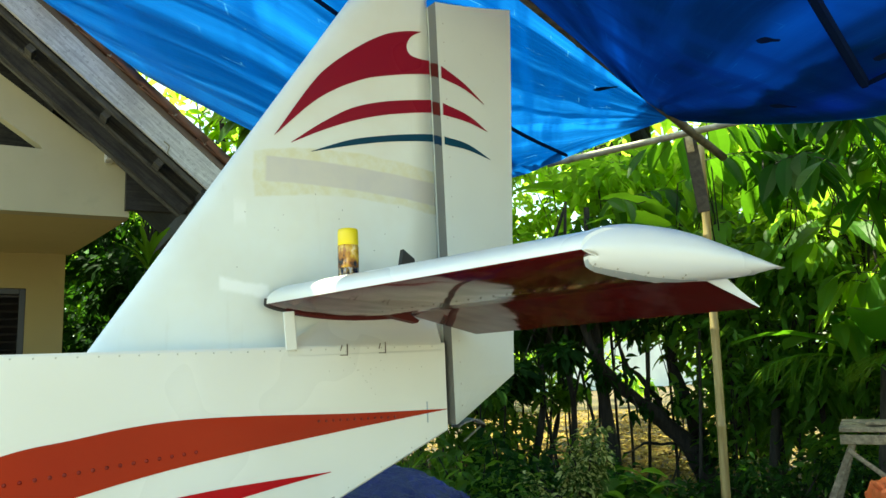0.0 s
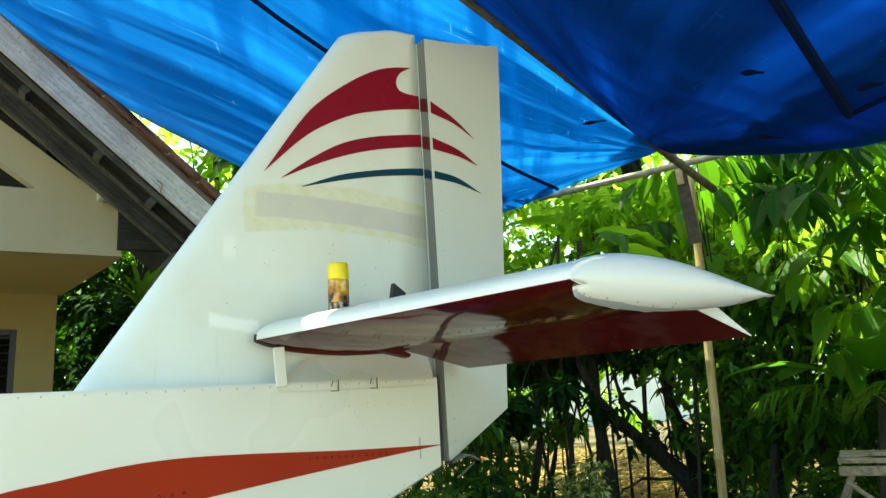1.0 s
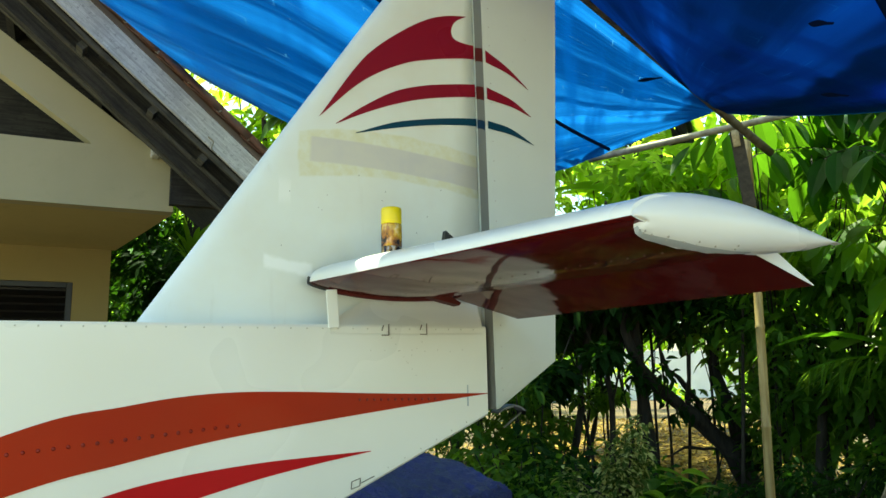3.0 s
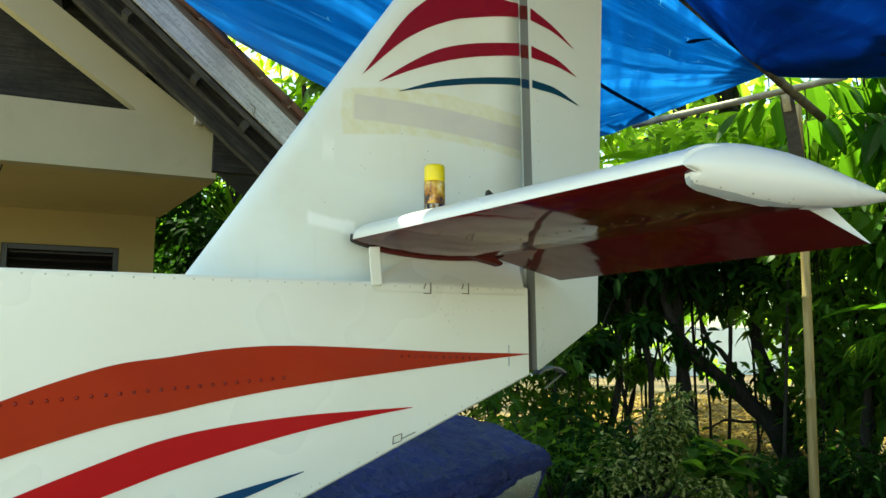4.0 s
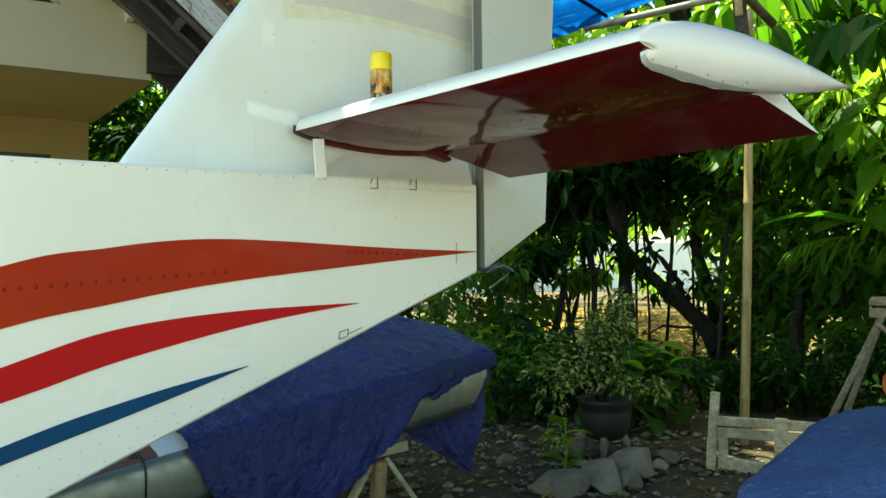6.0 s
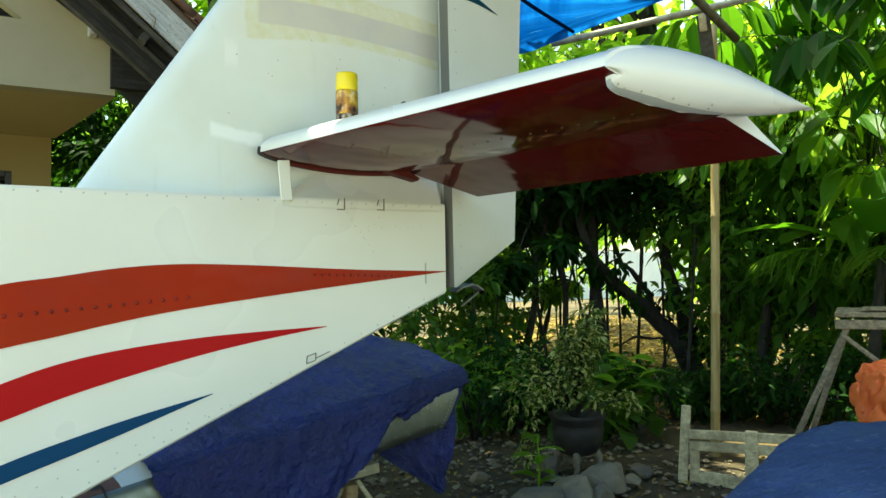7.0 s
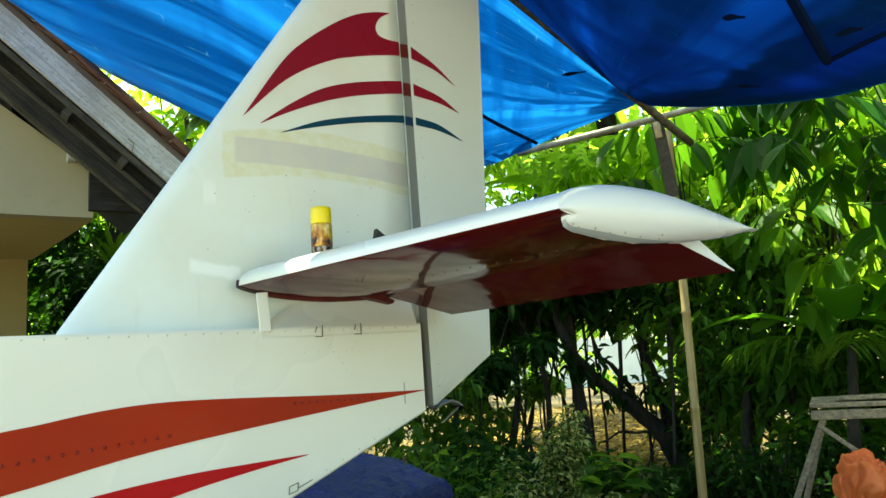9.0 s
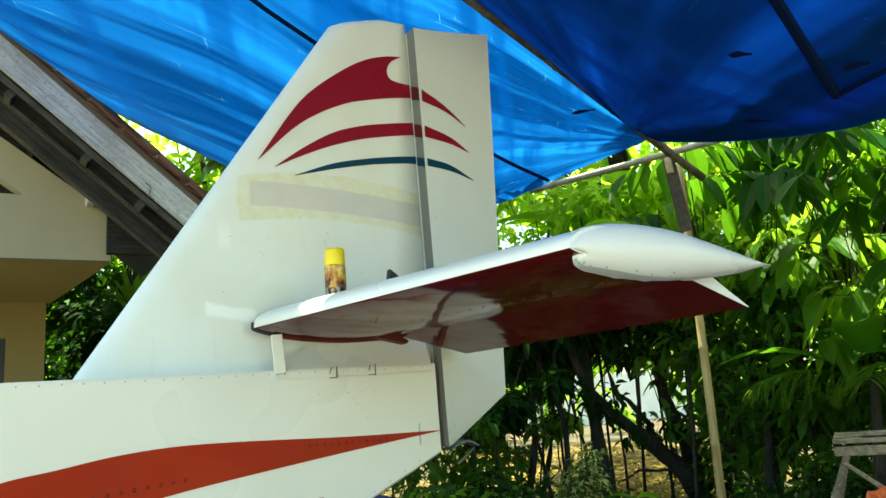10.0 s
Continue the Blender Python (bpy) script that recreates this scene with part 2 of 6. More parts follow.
TARP = tarp_mat("blue_tarpaulin", (0.001, 0.042, 0.25), (0.0006, 0.065, 0.335), 0.46)
TARP_DARK = tarp_mat("doubled_blue_tarpaulin", (0.002, 0.046, 0.19), (0.0010, 0.118, 0.47), 0.5, 0.6)
m = Mat("blue_cover_sheet")
col = m.mix(m.ramp(m.noise(3, 5), [(0.3, (0, 0, 0)), (0.75, (1, 1, 1))]), (0.003, 0.007, 0.085), (0.010, 0.020, 0.15))
col = m.mix(m.ramp(m.noise(95, 4, 0.7), [(0.56, (0, 0, 0)), (0.72, (0.4,) * 3)]), col, (0.07, 0.09, 0.28))
col = m.mix(m.ramp(m.noise(6, 6, 0.7), [(0.52, (0, 0, 0)), (0.68, (0.5,) * 3)]), col, (0.012, 0.022, 0.20))
m.set(col, 0.40, None, None, 0.6)
m.bump(m.noise(19, 6, 0.62), 1.0, 0.03)
COVER = m.m
m = Mat("faded_blue_sheet")
col = m.mix(m.ramp(m.noise(3, 5), [(0.3, (0, 0, 0)), (0.75, (1, 1, 1))]), (0.028, 0.072, 0.24), (0.062, 0.125, 0.34))
col = m.mix(m.ramp(m.noise(40, 4), [(0.58, (0, 0, 0)), (0.72, (0.7,) * 3)]), col, (0.20, 0.27, 0.46))
m.set(col, 0.6)
m.bump(m.noise(14, 6, 0.65, (1, 2.5, 1)), 1.0, 0.03)
COVER_FADED = m.m
m = Mat("orange_sheet")
m.set(m.mix(m.ramp(m.noise(5, 4), [(0.35, (0, 0, 0)), (0.7, (1, 1, 1))]), (0.74, 0.15, 0.035), (0.85, 0.22, 0.06)), 0.6)
m.bump(m.noise(14, 5, 0.6), 0.5, 0.02)
m.translucent((0.8, 0.2, 0.05), 0.15)
ORANGE = m.m


def leaf_mat(name, dark, light, glow, amount=0.45, rough=0.5, edge=None, gloss=0.03):
    m = Mat(name)
    r = m.rnd(True)
    col = m.mix(r, dark, light)
    col = m.mix(m.ramp(m.noise(9, 3), [(0.4, (0, 0, 0)), (0.75, (0.5,) * 3)]), col, tuple(c * 0.6 for c in dark))
    if edge:
        col = m.mix(m.ramp(m.noise(38, 2), [(0.5, (0, 0, 0)), (0.56, (0.8,) * 3)]), col, edge)
    m.set(col, rough)
    m.b.inputs["Specular IOR Level"].default_value = gloss
    m.translucent(m.mix(r, tuple(c * 0.7 for c in glow), glow), amount)
    return m.m


# leaf tones: bright ones carry sun, dark and shade ones shade, in their colour
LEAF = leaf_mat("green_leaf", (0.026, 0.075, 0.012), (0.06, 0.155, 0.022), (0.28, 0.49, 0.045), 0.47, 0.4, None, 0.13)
LEAF_BRIGHT = leaf_mat("bright_leaf", (0.06, 0.15, 0.018), (0.14, 0.28, 0.03), (0.56, 0.85, 0.08), 0.64)
LEAF_DARK = leaf_mat("shaded_dark_leaf", (0.007, 0.022, 0.006), (0.017, 0.05, 0.011), (0.05, 0.15, 0.012), 0.3)
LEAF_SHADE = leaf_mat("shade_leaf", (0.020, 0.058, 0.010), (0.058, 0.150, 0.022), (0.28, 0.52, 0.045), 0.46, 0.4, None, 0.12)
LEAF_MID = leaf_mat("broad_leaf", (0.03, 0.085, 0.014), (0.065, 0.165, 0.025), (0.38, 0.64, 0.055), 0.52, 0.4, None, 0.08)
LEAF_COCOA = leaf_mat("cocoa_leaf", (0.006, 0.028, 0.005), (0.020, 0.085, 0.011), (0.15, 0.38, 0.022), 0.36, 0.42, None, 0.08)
LEAF_BANANA = leaf_mat("banana_leaf", (0.07, 0.17, 0.02), (0.11, 0.23, 0.03), (0.30, 0.55, 0.03), 0.55, 0.35)
LEAF_VARIEGATED = leaf_mat("variegated_leaf", (0.030, 0.068, 0.014), (0.075, 0.12, 0.028), (0.20, 0.28, 0.035), 0.3, 0.6, (0.58, 0.58, 0.20))
DRY = leaf_mat("dry_leaf", (0.13, 0.085, 0.028), (0.38, 0.27, 0.075), (0.3, 0.2, 0.06), 0.2, 0.8)
m = Mat("bark")
b1 = m.noise(7, 6, 0.65, (6, 6, 1))
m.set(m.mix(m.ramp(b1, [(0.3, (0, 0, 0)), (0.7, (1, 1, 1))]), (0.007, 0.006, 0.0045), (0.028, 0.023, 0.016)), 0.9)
m.bump(b1, 0.6, 0.02)
BARK = m.m
m = Mat("stone")
col = m.mix(m.rnd(), (0.15, 0.122, 0.078), (0.27, 0.225, 0.15))
col = m.mix(m.ramp(m.noise(8, 7, 0.65), [(0.35, (0, 0, 0)), (0.7, (0.8,) * 3)]), col, (0.10, 0.09, 0.075))
m.set(col, 0.88)
m.bump(m.noise(25, 6), 0.6, 0.02)
STONE = m.m
m = Mat("rubble")
m.set(m.mix(m.rnd(True), (0.04, 0.032, 0.02), (0.24, 0.20, 0.13)), 0.9)
m.bump(m.noise(40, 4), 0.4, 0.01)
RUBBLE = m.m
m = Mat("earth")
big, mid, fine = m.noise(0.5, 5), m.noise(4, 6, 0.65), m.noise(40, 5, 0.7)
col = m.mix(m.ramp(big, [(0.35, (0, 0, 0)), (0.65, (1, 1, 1))]), (0.034, 0.024, 0.012), (0.12, 0.084, 0.032))
col = m.mix(m.ramp(mid, [(0.45, (0, 0, 0)), (0.7, (0.9,) * 3)]), col, (0.035, 0.026, 0.017))
col = m.mix(m.ramp(fine, [(0.57, (0, 0, 0)), (0.74, (0.6,) * 3)]), col, (0.22, 0.17, 0.075))
# pale sand, spread over the unseen open side to bounce light up
sep = m.n.new("ShaderNodeSeparateXYZ")
m.l.new(m.co, sep.inputs[0])
edge_y = m.n.new("ShaderNodeMath")
edge_y.operation = "MULTIPLY_ADD"
m.l.new(sep.outputs["Y"], edge_y.inputs[0])
edge_y.inputs[1].default_value = -0.5
m.l.new(m.noise(1.6, 5), edge_y.inputs[2])
bounce_sand = m.mix(m.ramp(mid, [(0.3, (0, 0, 0)), (0.7, (1, 1, 1))]), (0.17, 0.145, 0.10), (0.29, 0.25, 0.175))
col = m.mix(m.ramp(edge_y.outputs[0], [(0.40, (0, 0, 0)), (0.62, (1, 1, 1))]), col, bounce_sand)
m.set(col, 0.95)
m.bump(fine, 0.8, 0.03)
EARTH = m.m
m = Mat("pot_clay")
m.set(m.mix(m.ramp(m.noise(9, 5), [(0.35, (0, 0, 0)), (0.7, (1, 1, 1))]), (0.007, 0.006, 0.005), (0.022, 0.019, 0.014)), 0.7)
m.bump(m.noise(20, 4), 0.4, 0.01)
POT = m.m
m = Mat("can_print")
v = m.noise(28, 5, 0.6, (1, 1, 0.6))
m.set(m.ramp(v, [(0.36, (0.03, 0.02, 0.015)), (0.45, (0.30, 0.12, 0.02)), (0.56, (0.60, 0.36, 0.03)), (0.68, (0.75, 0.62, 0.35))]), 0.25, 0.1, 0.5)
CAN_PRINT = m.m
m = Mat("can_print_dark")
v = m.noise(55, 4, 0.6, (1, 1, 0.7))
m.set(m.ramp(v, [(0.46, (0.012, 0.010, 0.009)), (0.53, (0.06, 0.045, 0.03)), (0.58, (0.35, 0.20, 0.05)), (0.64, (0.55, 0.52, 0.45))]), 0.25, 0.1, 0.5)
CAN_DARK = m.m
YELLOW = Mat("yellow_plastic").set((0.80, 0.62, 0.015), 0.3).m
DARK_GLASS = Mat("dark_louvre").set((0.015, 0.013, 0.012), 0.35).m
TIE = Mat("cord").set((0.3, 0.27, 0.2), 0.8).m

# ---- mesh helpers ----


def mesh_of(name, verts, faces, material, smooth=False):
    me = bpy.data.meshes.new(name)
    me.from_pydata([tuple(v) for v in verts], [], [tuple(f) for f in faces])
    me.materials.append(material)
    if smooth:
        me.polygons.foreach_set("use_smooth", [True] * len(me.polygons))
    me.update()
    return me


def thing(name, label, category, group="", kind="", at=(0, 0, 0)):
    e = new(name)
    e.location = at
    e.empty_display_size = 0.05
    return tagged(e, label, category, group, kind)


def place(ob, parent):
    if parent is not None:
        ob.parent = parent
        base = Vector(parent.location) if parent.parent is None else Vector()
        ob.matrix_parent_inverse = Matrix.Translation(-base)
    return ob


def part(name, bm, material, parent, label="", smooth=False):
    """Links a bmesh, given in world coordinates, as one mesh under its thing or part."""
    me = bpy.data.meshes.new(name)
    bmesh.ops.recalc_face_normals(bm, faces=bm.faces)
    bm.to_mesh(me)
    bm.free()
    me.materials.append(material)
    if smooth:
        me.polygons.foreach_set("use_smooth", [True] * len(me.polygons))
    ob = place(new(name, me), parent)
    return tagged(ob, label)


def piece(name, verts, faces, material, parent, label="", smooth=False):
    ob = place(new(name, mesh_of(name, verts, faces, material, smooth)), parent)
    return tagged(ob, label)


def bm_box(lo, hi, bevel=0.0, bm=None, m=None, seg=1):
    out = bm or bmesh.new()
    b = bmesh.new()
    bmesh.ops.create_cube(b, size=1)
    for v in b.verts:
        v.co = Vector([(l + h) / 2 + c * (h - l) for l, h, c in zip(lo, hi, v.co)])
    if bevel:
        bmesh.ops.bevel(b, geom=b.edges[:], offset=bevel, segments=seg, affect="EDGES", profile=0.6)
    if m is not None:
        bmesh.ops.transform(b, matrix=m, verts=b.verts)
    if bm is None:
        out.free()
        return b
    me = bpy.data.meshes.new("tmp")
    b.to_mesh(me)
    b.free()
    out.from_mesh(me)
    bpy.data.meshes.remove(me)
    return out


def bm_bar(a, b, w, h, bevel=0.003, up=(0, 0, 1), bm=None):
    """A plank from a to b, w wide and h high."""
    a, b = Vector(a), Vector(b)
    d = (b - a)
    x = d.normalized()
    u = Vector(up)
    y = u.cross(x).normalized()
    z = x.cross(y)
    m = Matrix((x, y, z)).transposed().to_4x4()
    m.translation = (a + b) / 2
    return bm_box((-d.length / 2, -w / 2, -h / 2), (d.length / 2, w / 2, h / 2), bevel, bm, m)


def tube(points, radii, sides=8, closed_ends=True):
    """Vertices and faces of a round tube along a line of points."""
    pts = [Vector(p) for p in points]
    verts, faces = [], []
    ref = Vector((0.31, 0.17, 0.93))
    for i, p in enumerate(pts):
        d = (pts[min(i + 1, len(pts) - 1)] - pts[max(i - 1, 0)]).normalized()
        s = d.cross(ref)
        if s.length < 0.1:
            s = d.cross(Vector((1, 0, 0)))
        s.normalize()
        t = d.cross(s)
        for k in range(sides):
            a = 2 * math.pi * k / sides
            verts.append(p + (s * math.cos(a) + t * math.sin(a)) * radii[i])
    for i in range(len(pts) - 1):
        for k in range(sides):
            k2 = (k + 1) % sides
            faces.append((i * sides + k, i * sides + k2, (i + 1) * sides + k2, (i + 1) * sides + k))
    if closed_ends:
        faces.append(tuple(range(sides))[::-1])
        faces.append(tuple((len(pts) - 1) * sides + k for k in range(sides)))
    return verts, faces


def join(*meshes):
    verts, faces = [], []
    for v, f in meshes:
        o = len(verts)
        verts += list(v)
        faces += [tuple(i + o for i in q) for q in f]
    return verts, faces


def spline(points, n=6):
    """Catmull-Rom through the points."""
    P = [Vector(p) for p in points]
    P = [P[0] * 2 - P[1]] + P + [P[-1] * 2 - P[-2]]
    out = []
    for i in range(1, len(P) - 2):
        a, b, c, d = P[i - 1], P[i], P[i + 1], P[i + 2]
        for k in range(n):
            t = k / n
            out.append(0.5 * ((2 * b) + (c - a) * t + (2 * a - 5 * b + 4 * c - d) * t * t + (3 * b - a - 3 * c + d) * t ** 3))
    out.append(P[-2])
    return out


def band(upper, lower, surf, n=7):
    """A painted band between two lines of equally many points, laid on a surface."""
    u, l = spline(upper, n), spline(lower, n)
    k = len(u)
    rows = 4
    verts, faces = [], []
    for i in range(k):
        for j in range(rows + 1):
            p = u[i].lerp(l[i], j / rows)
            verts.append(surf(p[0], p[1]))
    for i in range(k - 1):
        for j in range(rows):
            a = i * (rows + 1) + j
            faces.append((a, a + 1, a + rows + 2, a + rows + 1))
    return verts, faces


def sheet(nu, nv, f):
    verts = [f(i / nu, j / nv) for i in range(nu + 1) for j in range(nv + 1)]
    faces = [(i * (nv + 1) + j, (i + 1) * (nv + 1) + j, (i + 1) * (nv + 1) + j + 1, i * (nv + 1) + j + 1) for i in range(nu) for j in range(nv)]
    return verts, faces

# ---- ground ----
gv, gf = [], []
steps = [-60, -25, -12, -7] + [-4 + 0.25 * i for i in range(57)] + [12, 15, 20, 30, 60, 120]
for i, x in enumerate(steps):
    for j, y in enumerate(steps):
        far = max(0.0, math.hypot(x, y) - 2.5)
        near = min(1.0, far / 4)
        gv.append((x, y, 0.05 * near * noise.noise((x * 0.7, y * 0.7, 0.3)) + 0.012 * noise.noise((x * 3, y * 3, 1.3)) - 0.006))
n = len(steps)
for i in range(n - 1):
    for j in range(n - 1):
        gf.append((i * n + j, (i + 1) * n + j, (i + 1) * n + j + 1, i * n + j + 1))
tagged(new("ground", mesh_of("ground", gv, gf, EARTH, True)), "bare brown yard earth with dry leaf litter", "ground", kind="structure")

# ---- the aeroplane's tail ----

FIN_Y = 0.05                       # middle plane of fin and fuselage


def side_y(x):
    """Near side of the fuselage, which widens towards the nose."""
    return -(0.03 + 0.115 * (0.32 - x))


def belly_z(x):
    return max(0.0, 0.963 + (x - 0.285) * 0.418)


aeroplane = thing("aeroplane", "white light aeroplane tail with red and navy stripes", "aeroplane", at=(-1.6, FIN_Y, 0))

# fuselage: a flat-sided box that tapers to the sternpost
xs = [-3.2, -2.6, -2.1, -1.9, -1.6, -1.3, -1.0, -0.7, -0.4, -0.1, 0.15, 0.292]
fv, ff = [], []
for x in xs:
    zt, zb, w = 1.255 + 0.012 * (x + 1), belly_z(x), FIN_Y - side_y(x)
    r = 0.007
    ring = [(-w + r * 0.3, zt), (-w, zt - r), (-w, zb + r), (-w + r, zb), (w - r, zb), (w, zb + r), (w, zt - r), (w - r, zt)]
    fv += [(x, FIN_Y + a, b) for a, b in ring]
k = 8
for i in range(len(xs) - 1):
    for j in range(k):
        ff.append((i * k + j, i * k + (j + 1) % k, (i + 1) * k + (j + 1) % k, (i + 1) * k + j))
ff += [tuple(range(k))[::-1], tuple((len(xs) - 1) * k + j for j in range(k))]
fuselage = piece("fuselage", fv, ff, WHITE, aeroplane, "riveted white sheet-metal fuselage")
seam = bmesh.new()
bm_box((-0.002, -0.002, 1.0), (0.002, 0.0015, 1.07), 0, seam, Matrix.Translation((0.208, side_y(0.208), 0.0)))
part("panel_seam", seam, PRIMER, aeroplane)

# flush fillet that carries the fuselage side up into the fin, aft of the tailplane bracket
fl_v, fl_f = [], []
for i in range(13):
    x = -0.30 + 0.578 * i / 12
    rise = min(1.0, i / 3)
    for q in range(6):
        f = q / 5
        y = side_y(x) - 0.0012 + (-0.0015 - side_y(x) + 0.0012) * (0.5 - 0.5 * math.cos(math.pi * f)) * rise
        fl_v.append((x, y, 1.225 + 0.012 * (x + 1) + 0.115 * f * (0.35 + 0.65 * rise)))
for i in range(12):
    for q in range(5):
        b = i * 6 + q
        fl_f.append((b, b + 6, b + 7, b + 1))
piece("fillet", fl_v, fl_f, WHITE, aeroplane, "white fillet skin between fuselage and fin", True)

# fin with a rounded leading edge
LE = [(-0.87, 1.235), (-0.0125, 2.544), (0.03, 2.567), (0.14, 2.595), (0.289, 2.584)]


def fin_edge(z):
    """x of the leading edge at a height."""
    for (x0, z0), (x1, z1) in zip(LE, LE[1:]):
        if z <= z1:
            return x0 + (x1 - x0) * (z - z0) / (z1 - z0)
    return 0.28


fv, ff = [], []
zs = [1.235 + 1.309 * i / 30 for i in range(31)] + [2.552, 2.561, 2.572, 2.584, 2.594]
prof = [(0.0, 0.05), (0.003, 0.040), (0.010, 0.030), (0.022, 0.0205), (0.038, 0.0128), (0.056, 0.0069), (0.075, 0.003), (0.095, 0.0009), (0.12, 0.0)]
cols = len(prof) + 6
for z in zs:
    e, te = fin_edge(z), 0.289 + (2.58 - z) * 0.006
    scale = min(1.0, (te - e) / 0.22)
    row = [(e + a * scale, b) for a, b in prof]
    row += [(row[-1][0] + (te - row[-1][0]) * (q + 1) / 6, 0.0) for q in range(6)]
    fv += [(x, y, z) for x, y in row] + [(x, 2 * FIN_Y - y, z) for x, y in row]
w = 2 * cols
for i in range(len(zs) - 1):
    for s in (0, cols):
        for j in range(cols - 1):
            ff.append((i * w + s + j, i * w + s + j + 1, (i + 1) * w + s + j + 1, (i + 1) * w + s + j))
    ff.append((i * w + cols - 1, i * w + w - 1, (i + 1) * w + w - 1, (i + 1) * w + cols - 1))
for j in range(cols - 1):
    o = (len(zs) - 1) * w
    ff.append((o + j, o + j + 1, o + cols + j + 1, o + cols + j))
fin = piece("fin", fv, ff, FIN_WHITE, aeroplane, "tall swept white fin with rounded leading edge", True)

# rudder: proud of the fin, its front face showing
RUD_BOT = 0.985
rv, rf = [], []
zs = [RUD_BOT, 1.04, 1.095, 1.15] + [1.15 + 1.45 * i / 13 for i in range(1, 14)]
for z in zs:
    xf = 0.292 + (2.58 - z) * 0.0095
    xr = 0.672 - (2.61 - z) * 0.0527
    if z < 1.15:
        xr = 0.347 + (z - RUD_BOT) / (1.15 - RUD_BOT) * (0.595 - 0.347)
    for y0, y1 in ((-0.052, -0.014), (0.11, 0.07)):
        for q in range(6):
            f = q / 5
            zz = z
            if z == zs[-1]:
                zz = 2.556 + 0.064 * f - 0.006 * math.sin(math.pi * f)
            rv.append((xf + 0.007 + (xr - xf - 0.007) * f, y0 + (y1 - y0) * f, zz))
    rv += [(xf, -0.006, rv[-12][2]), (xf, 0.064, rv[-12][2])]
w = 14
for i in range(16):
    a, b = i * w, (i + 1) * w
    for s in (0, 6):
        for q in range(5):
            rf.append((a + s + q, a + s + q + 1, b + s + q + 1, b + s + q))
    rf += [(a + 6, a + 13, b + 13, b + 6), (a + 13, a + 12, b + 12, b + 13), (a + 5, a + 11, b + 11, b + 5)]
for o in (0, 16 * w):
    rf.append((o + 12, o + 0, o + 1, o + 2, o + 3, o + 4, o + 5, o + 11, o + 10, o + 9, o + 8, o + 7, o + 6, o + 13))
rudder = piece("rudder", rv, rf, RUDDER_WHITE, aeroplane, "dull white rudder with stripes across its hinge gap")
piece("gap_seal", rv, [(i * w + 12, i * w, (i + 1) * w, (i + 1) * w + 12) for i in range(16)], GAP_GREY, rudder, "rudder's front face in the hinge gap, greyed for shade")


def rud_y(x, z):
    xf = 0.298 + (2.58 - z) * 0.0095
    xr = 0.672 - (2.61 - z) * 0.0527
    return -0.052 + 0.038 * (x - xf) / (xr - xf)


on_fin = lambda x, z: (x, -0.0022, z)
on_rudder = lambda x, z: (x, rud_y(x, z) - 0.0022, z)


def on_front(x, z):
    """On the rudder's front face; x runs 0..1 across it."""
    xf = 0.292 + (2.58 - z) * 0.0095
    return (xf + 0.007 * x - 0.002, -0.006 - 0.046 * x - 0.001, z)


def stripe(up, low, surf, mat, parent, label=""):
    v, f = band(up, low, surf)
    piece("painted_stripe", v, f, mat, parent, label)


crest_up = [(-0.312, 1.968), (-0.182, 2.166), (-0.103, 2.257), (0.015, 2.352), (0.11, 2.410), (0.19, 2.438), (0.262, 2.450)]
crest_hook = [(0.262, 2.449), (0.222, 2.425), (0.203, 2.400), (0.197, 2.372), (0.210, 2.348), (0.245, 2.339), (0.291, 2.337)]
crest_low = [(0.291, 2.283), (0.245, 2.277), (0.175, 2.264), (0.09, 2.243), (0.02, 2.221), (-0.084, 2.169), (-0.182, 2.098), (-0.312, 1.967)]
ring = spline(crest_up, 7) + spline(crest_hook, 7)[1:] + spline(crest_low, 7)[:-1]
piece("painted_stripe", [on_fin(p[0], p[1]) for p in ring], [tuple(range(len(ring)))], RED, fin)
stripe([(-0.252, 1.953), (-0.145, 2.034), (-0.032, 2.103), (0.086, 2.144), (0.208, 2.169), (0.293, 2.182)],
       [(-0.252, 1.951), (-0.145, 2.006), (-0.032, 2.055), (0.086, 2.093), (0.208, 2.119), (0.293, 2.132)], on_fin, RED, fin)
stripe([(-0.181, 1.929), (-0.038, 1.986), (0.102, 2.019), (0.223, 2.039), (0.295, 2.047)],
       [(-0.181, 1.927), (-0.038, 1.965), (0.102, 1.995), (0.223, 2.012), (0.295, 2.018)], on_fin, FIN_NAVY, fin)
# stripes run on across the gap, in the shade-darkened colours
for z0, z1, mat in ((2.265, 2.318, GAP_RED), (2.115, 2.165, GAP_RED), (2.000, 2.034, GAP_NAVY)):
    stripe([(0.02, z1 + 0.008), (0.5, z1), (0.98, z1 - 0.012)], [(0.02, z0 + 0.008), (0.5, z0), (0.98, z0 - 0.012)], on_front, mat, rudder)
stripe([(0.313, 2.302), (0.417, 2.253), (0.511, 2.187)], [(0.313, 2.254), (0.417, 2.230), (0.511, 2.185)], on_rudder, RED, rudder)
stripe([(0.314, 2.156), (0.432, 2.127), (0.521, 2.078)], [(0.314, 2.110), (0.432, 2.099), (0.521, 2.076)], on_rudder, RED, rudder)
stripe([(0.315, 2.026), (0.421, 2.013), (0.530, 1.967)], [(0.315, 1.996), (0.421, 1.989), (0.530, 1.965)], on_rudder, FIN_NAVY, rudder)

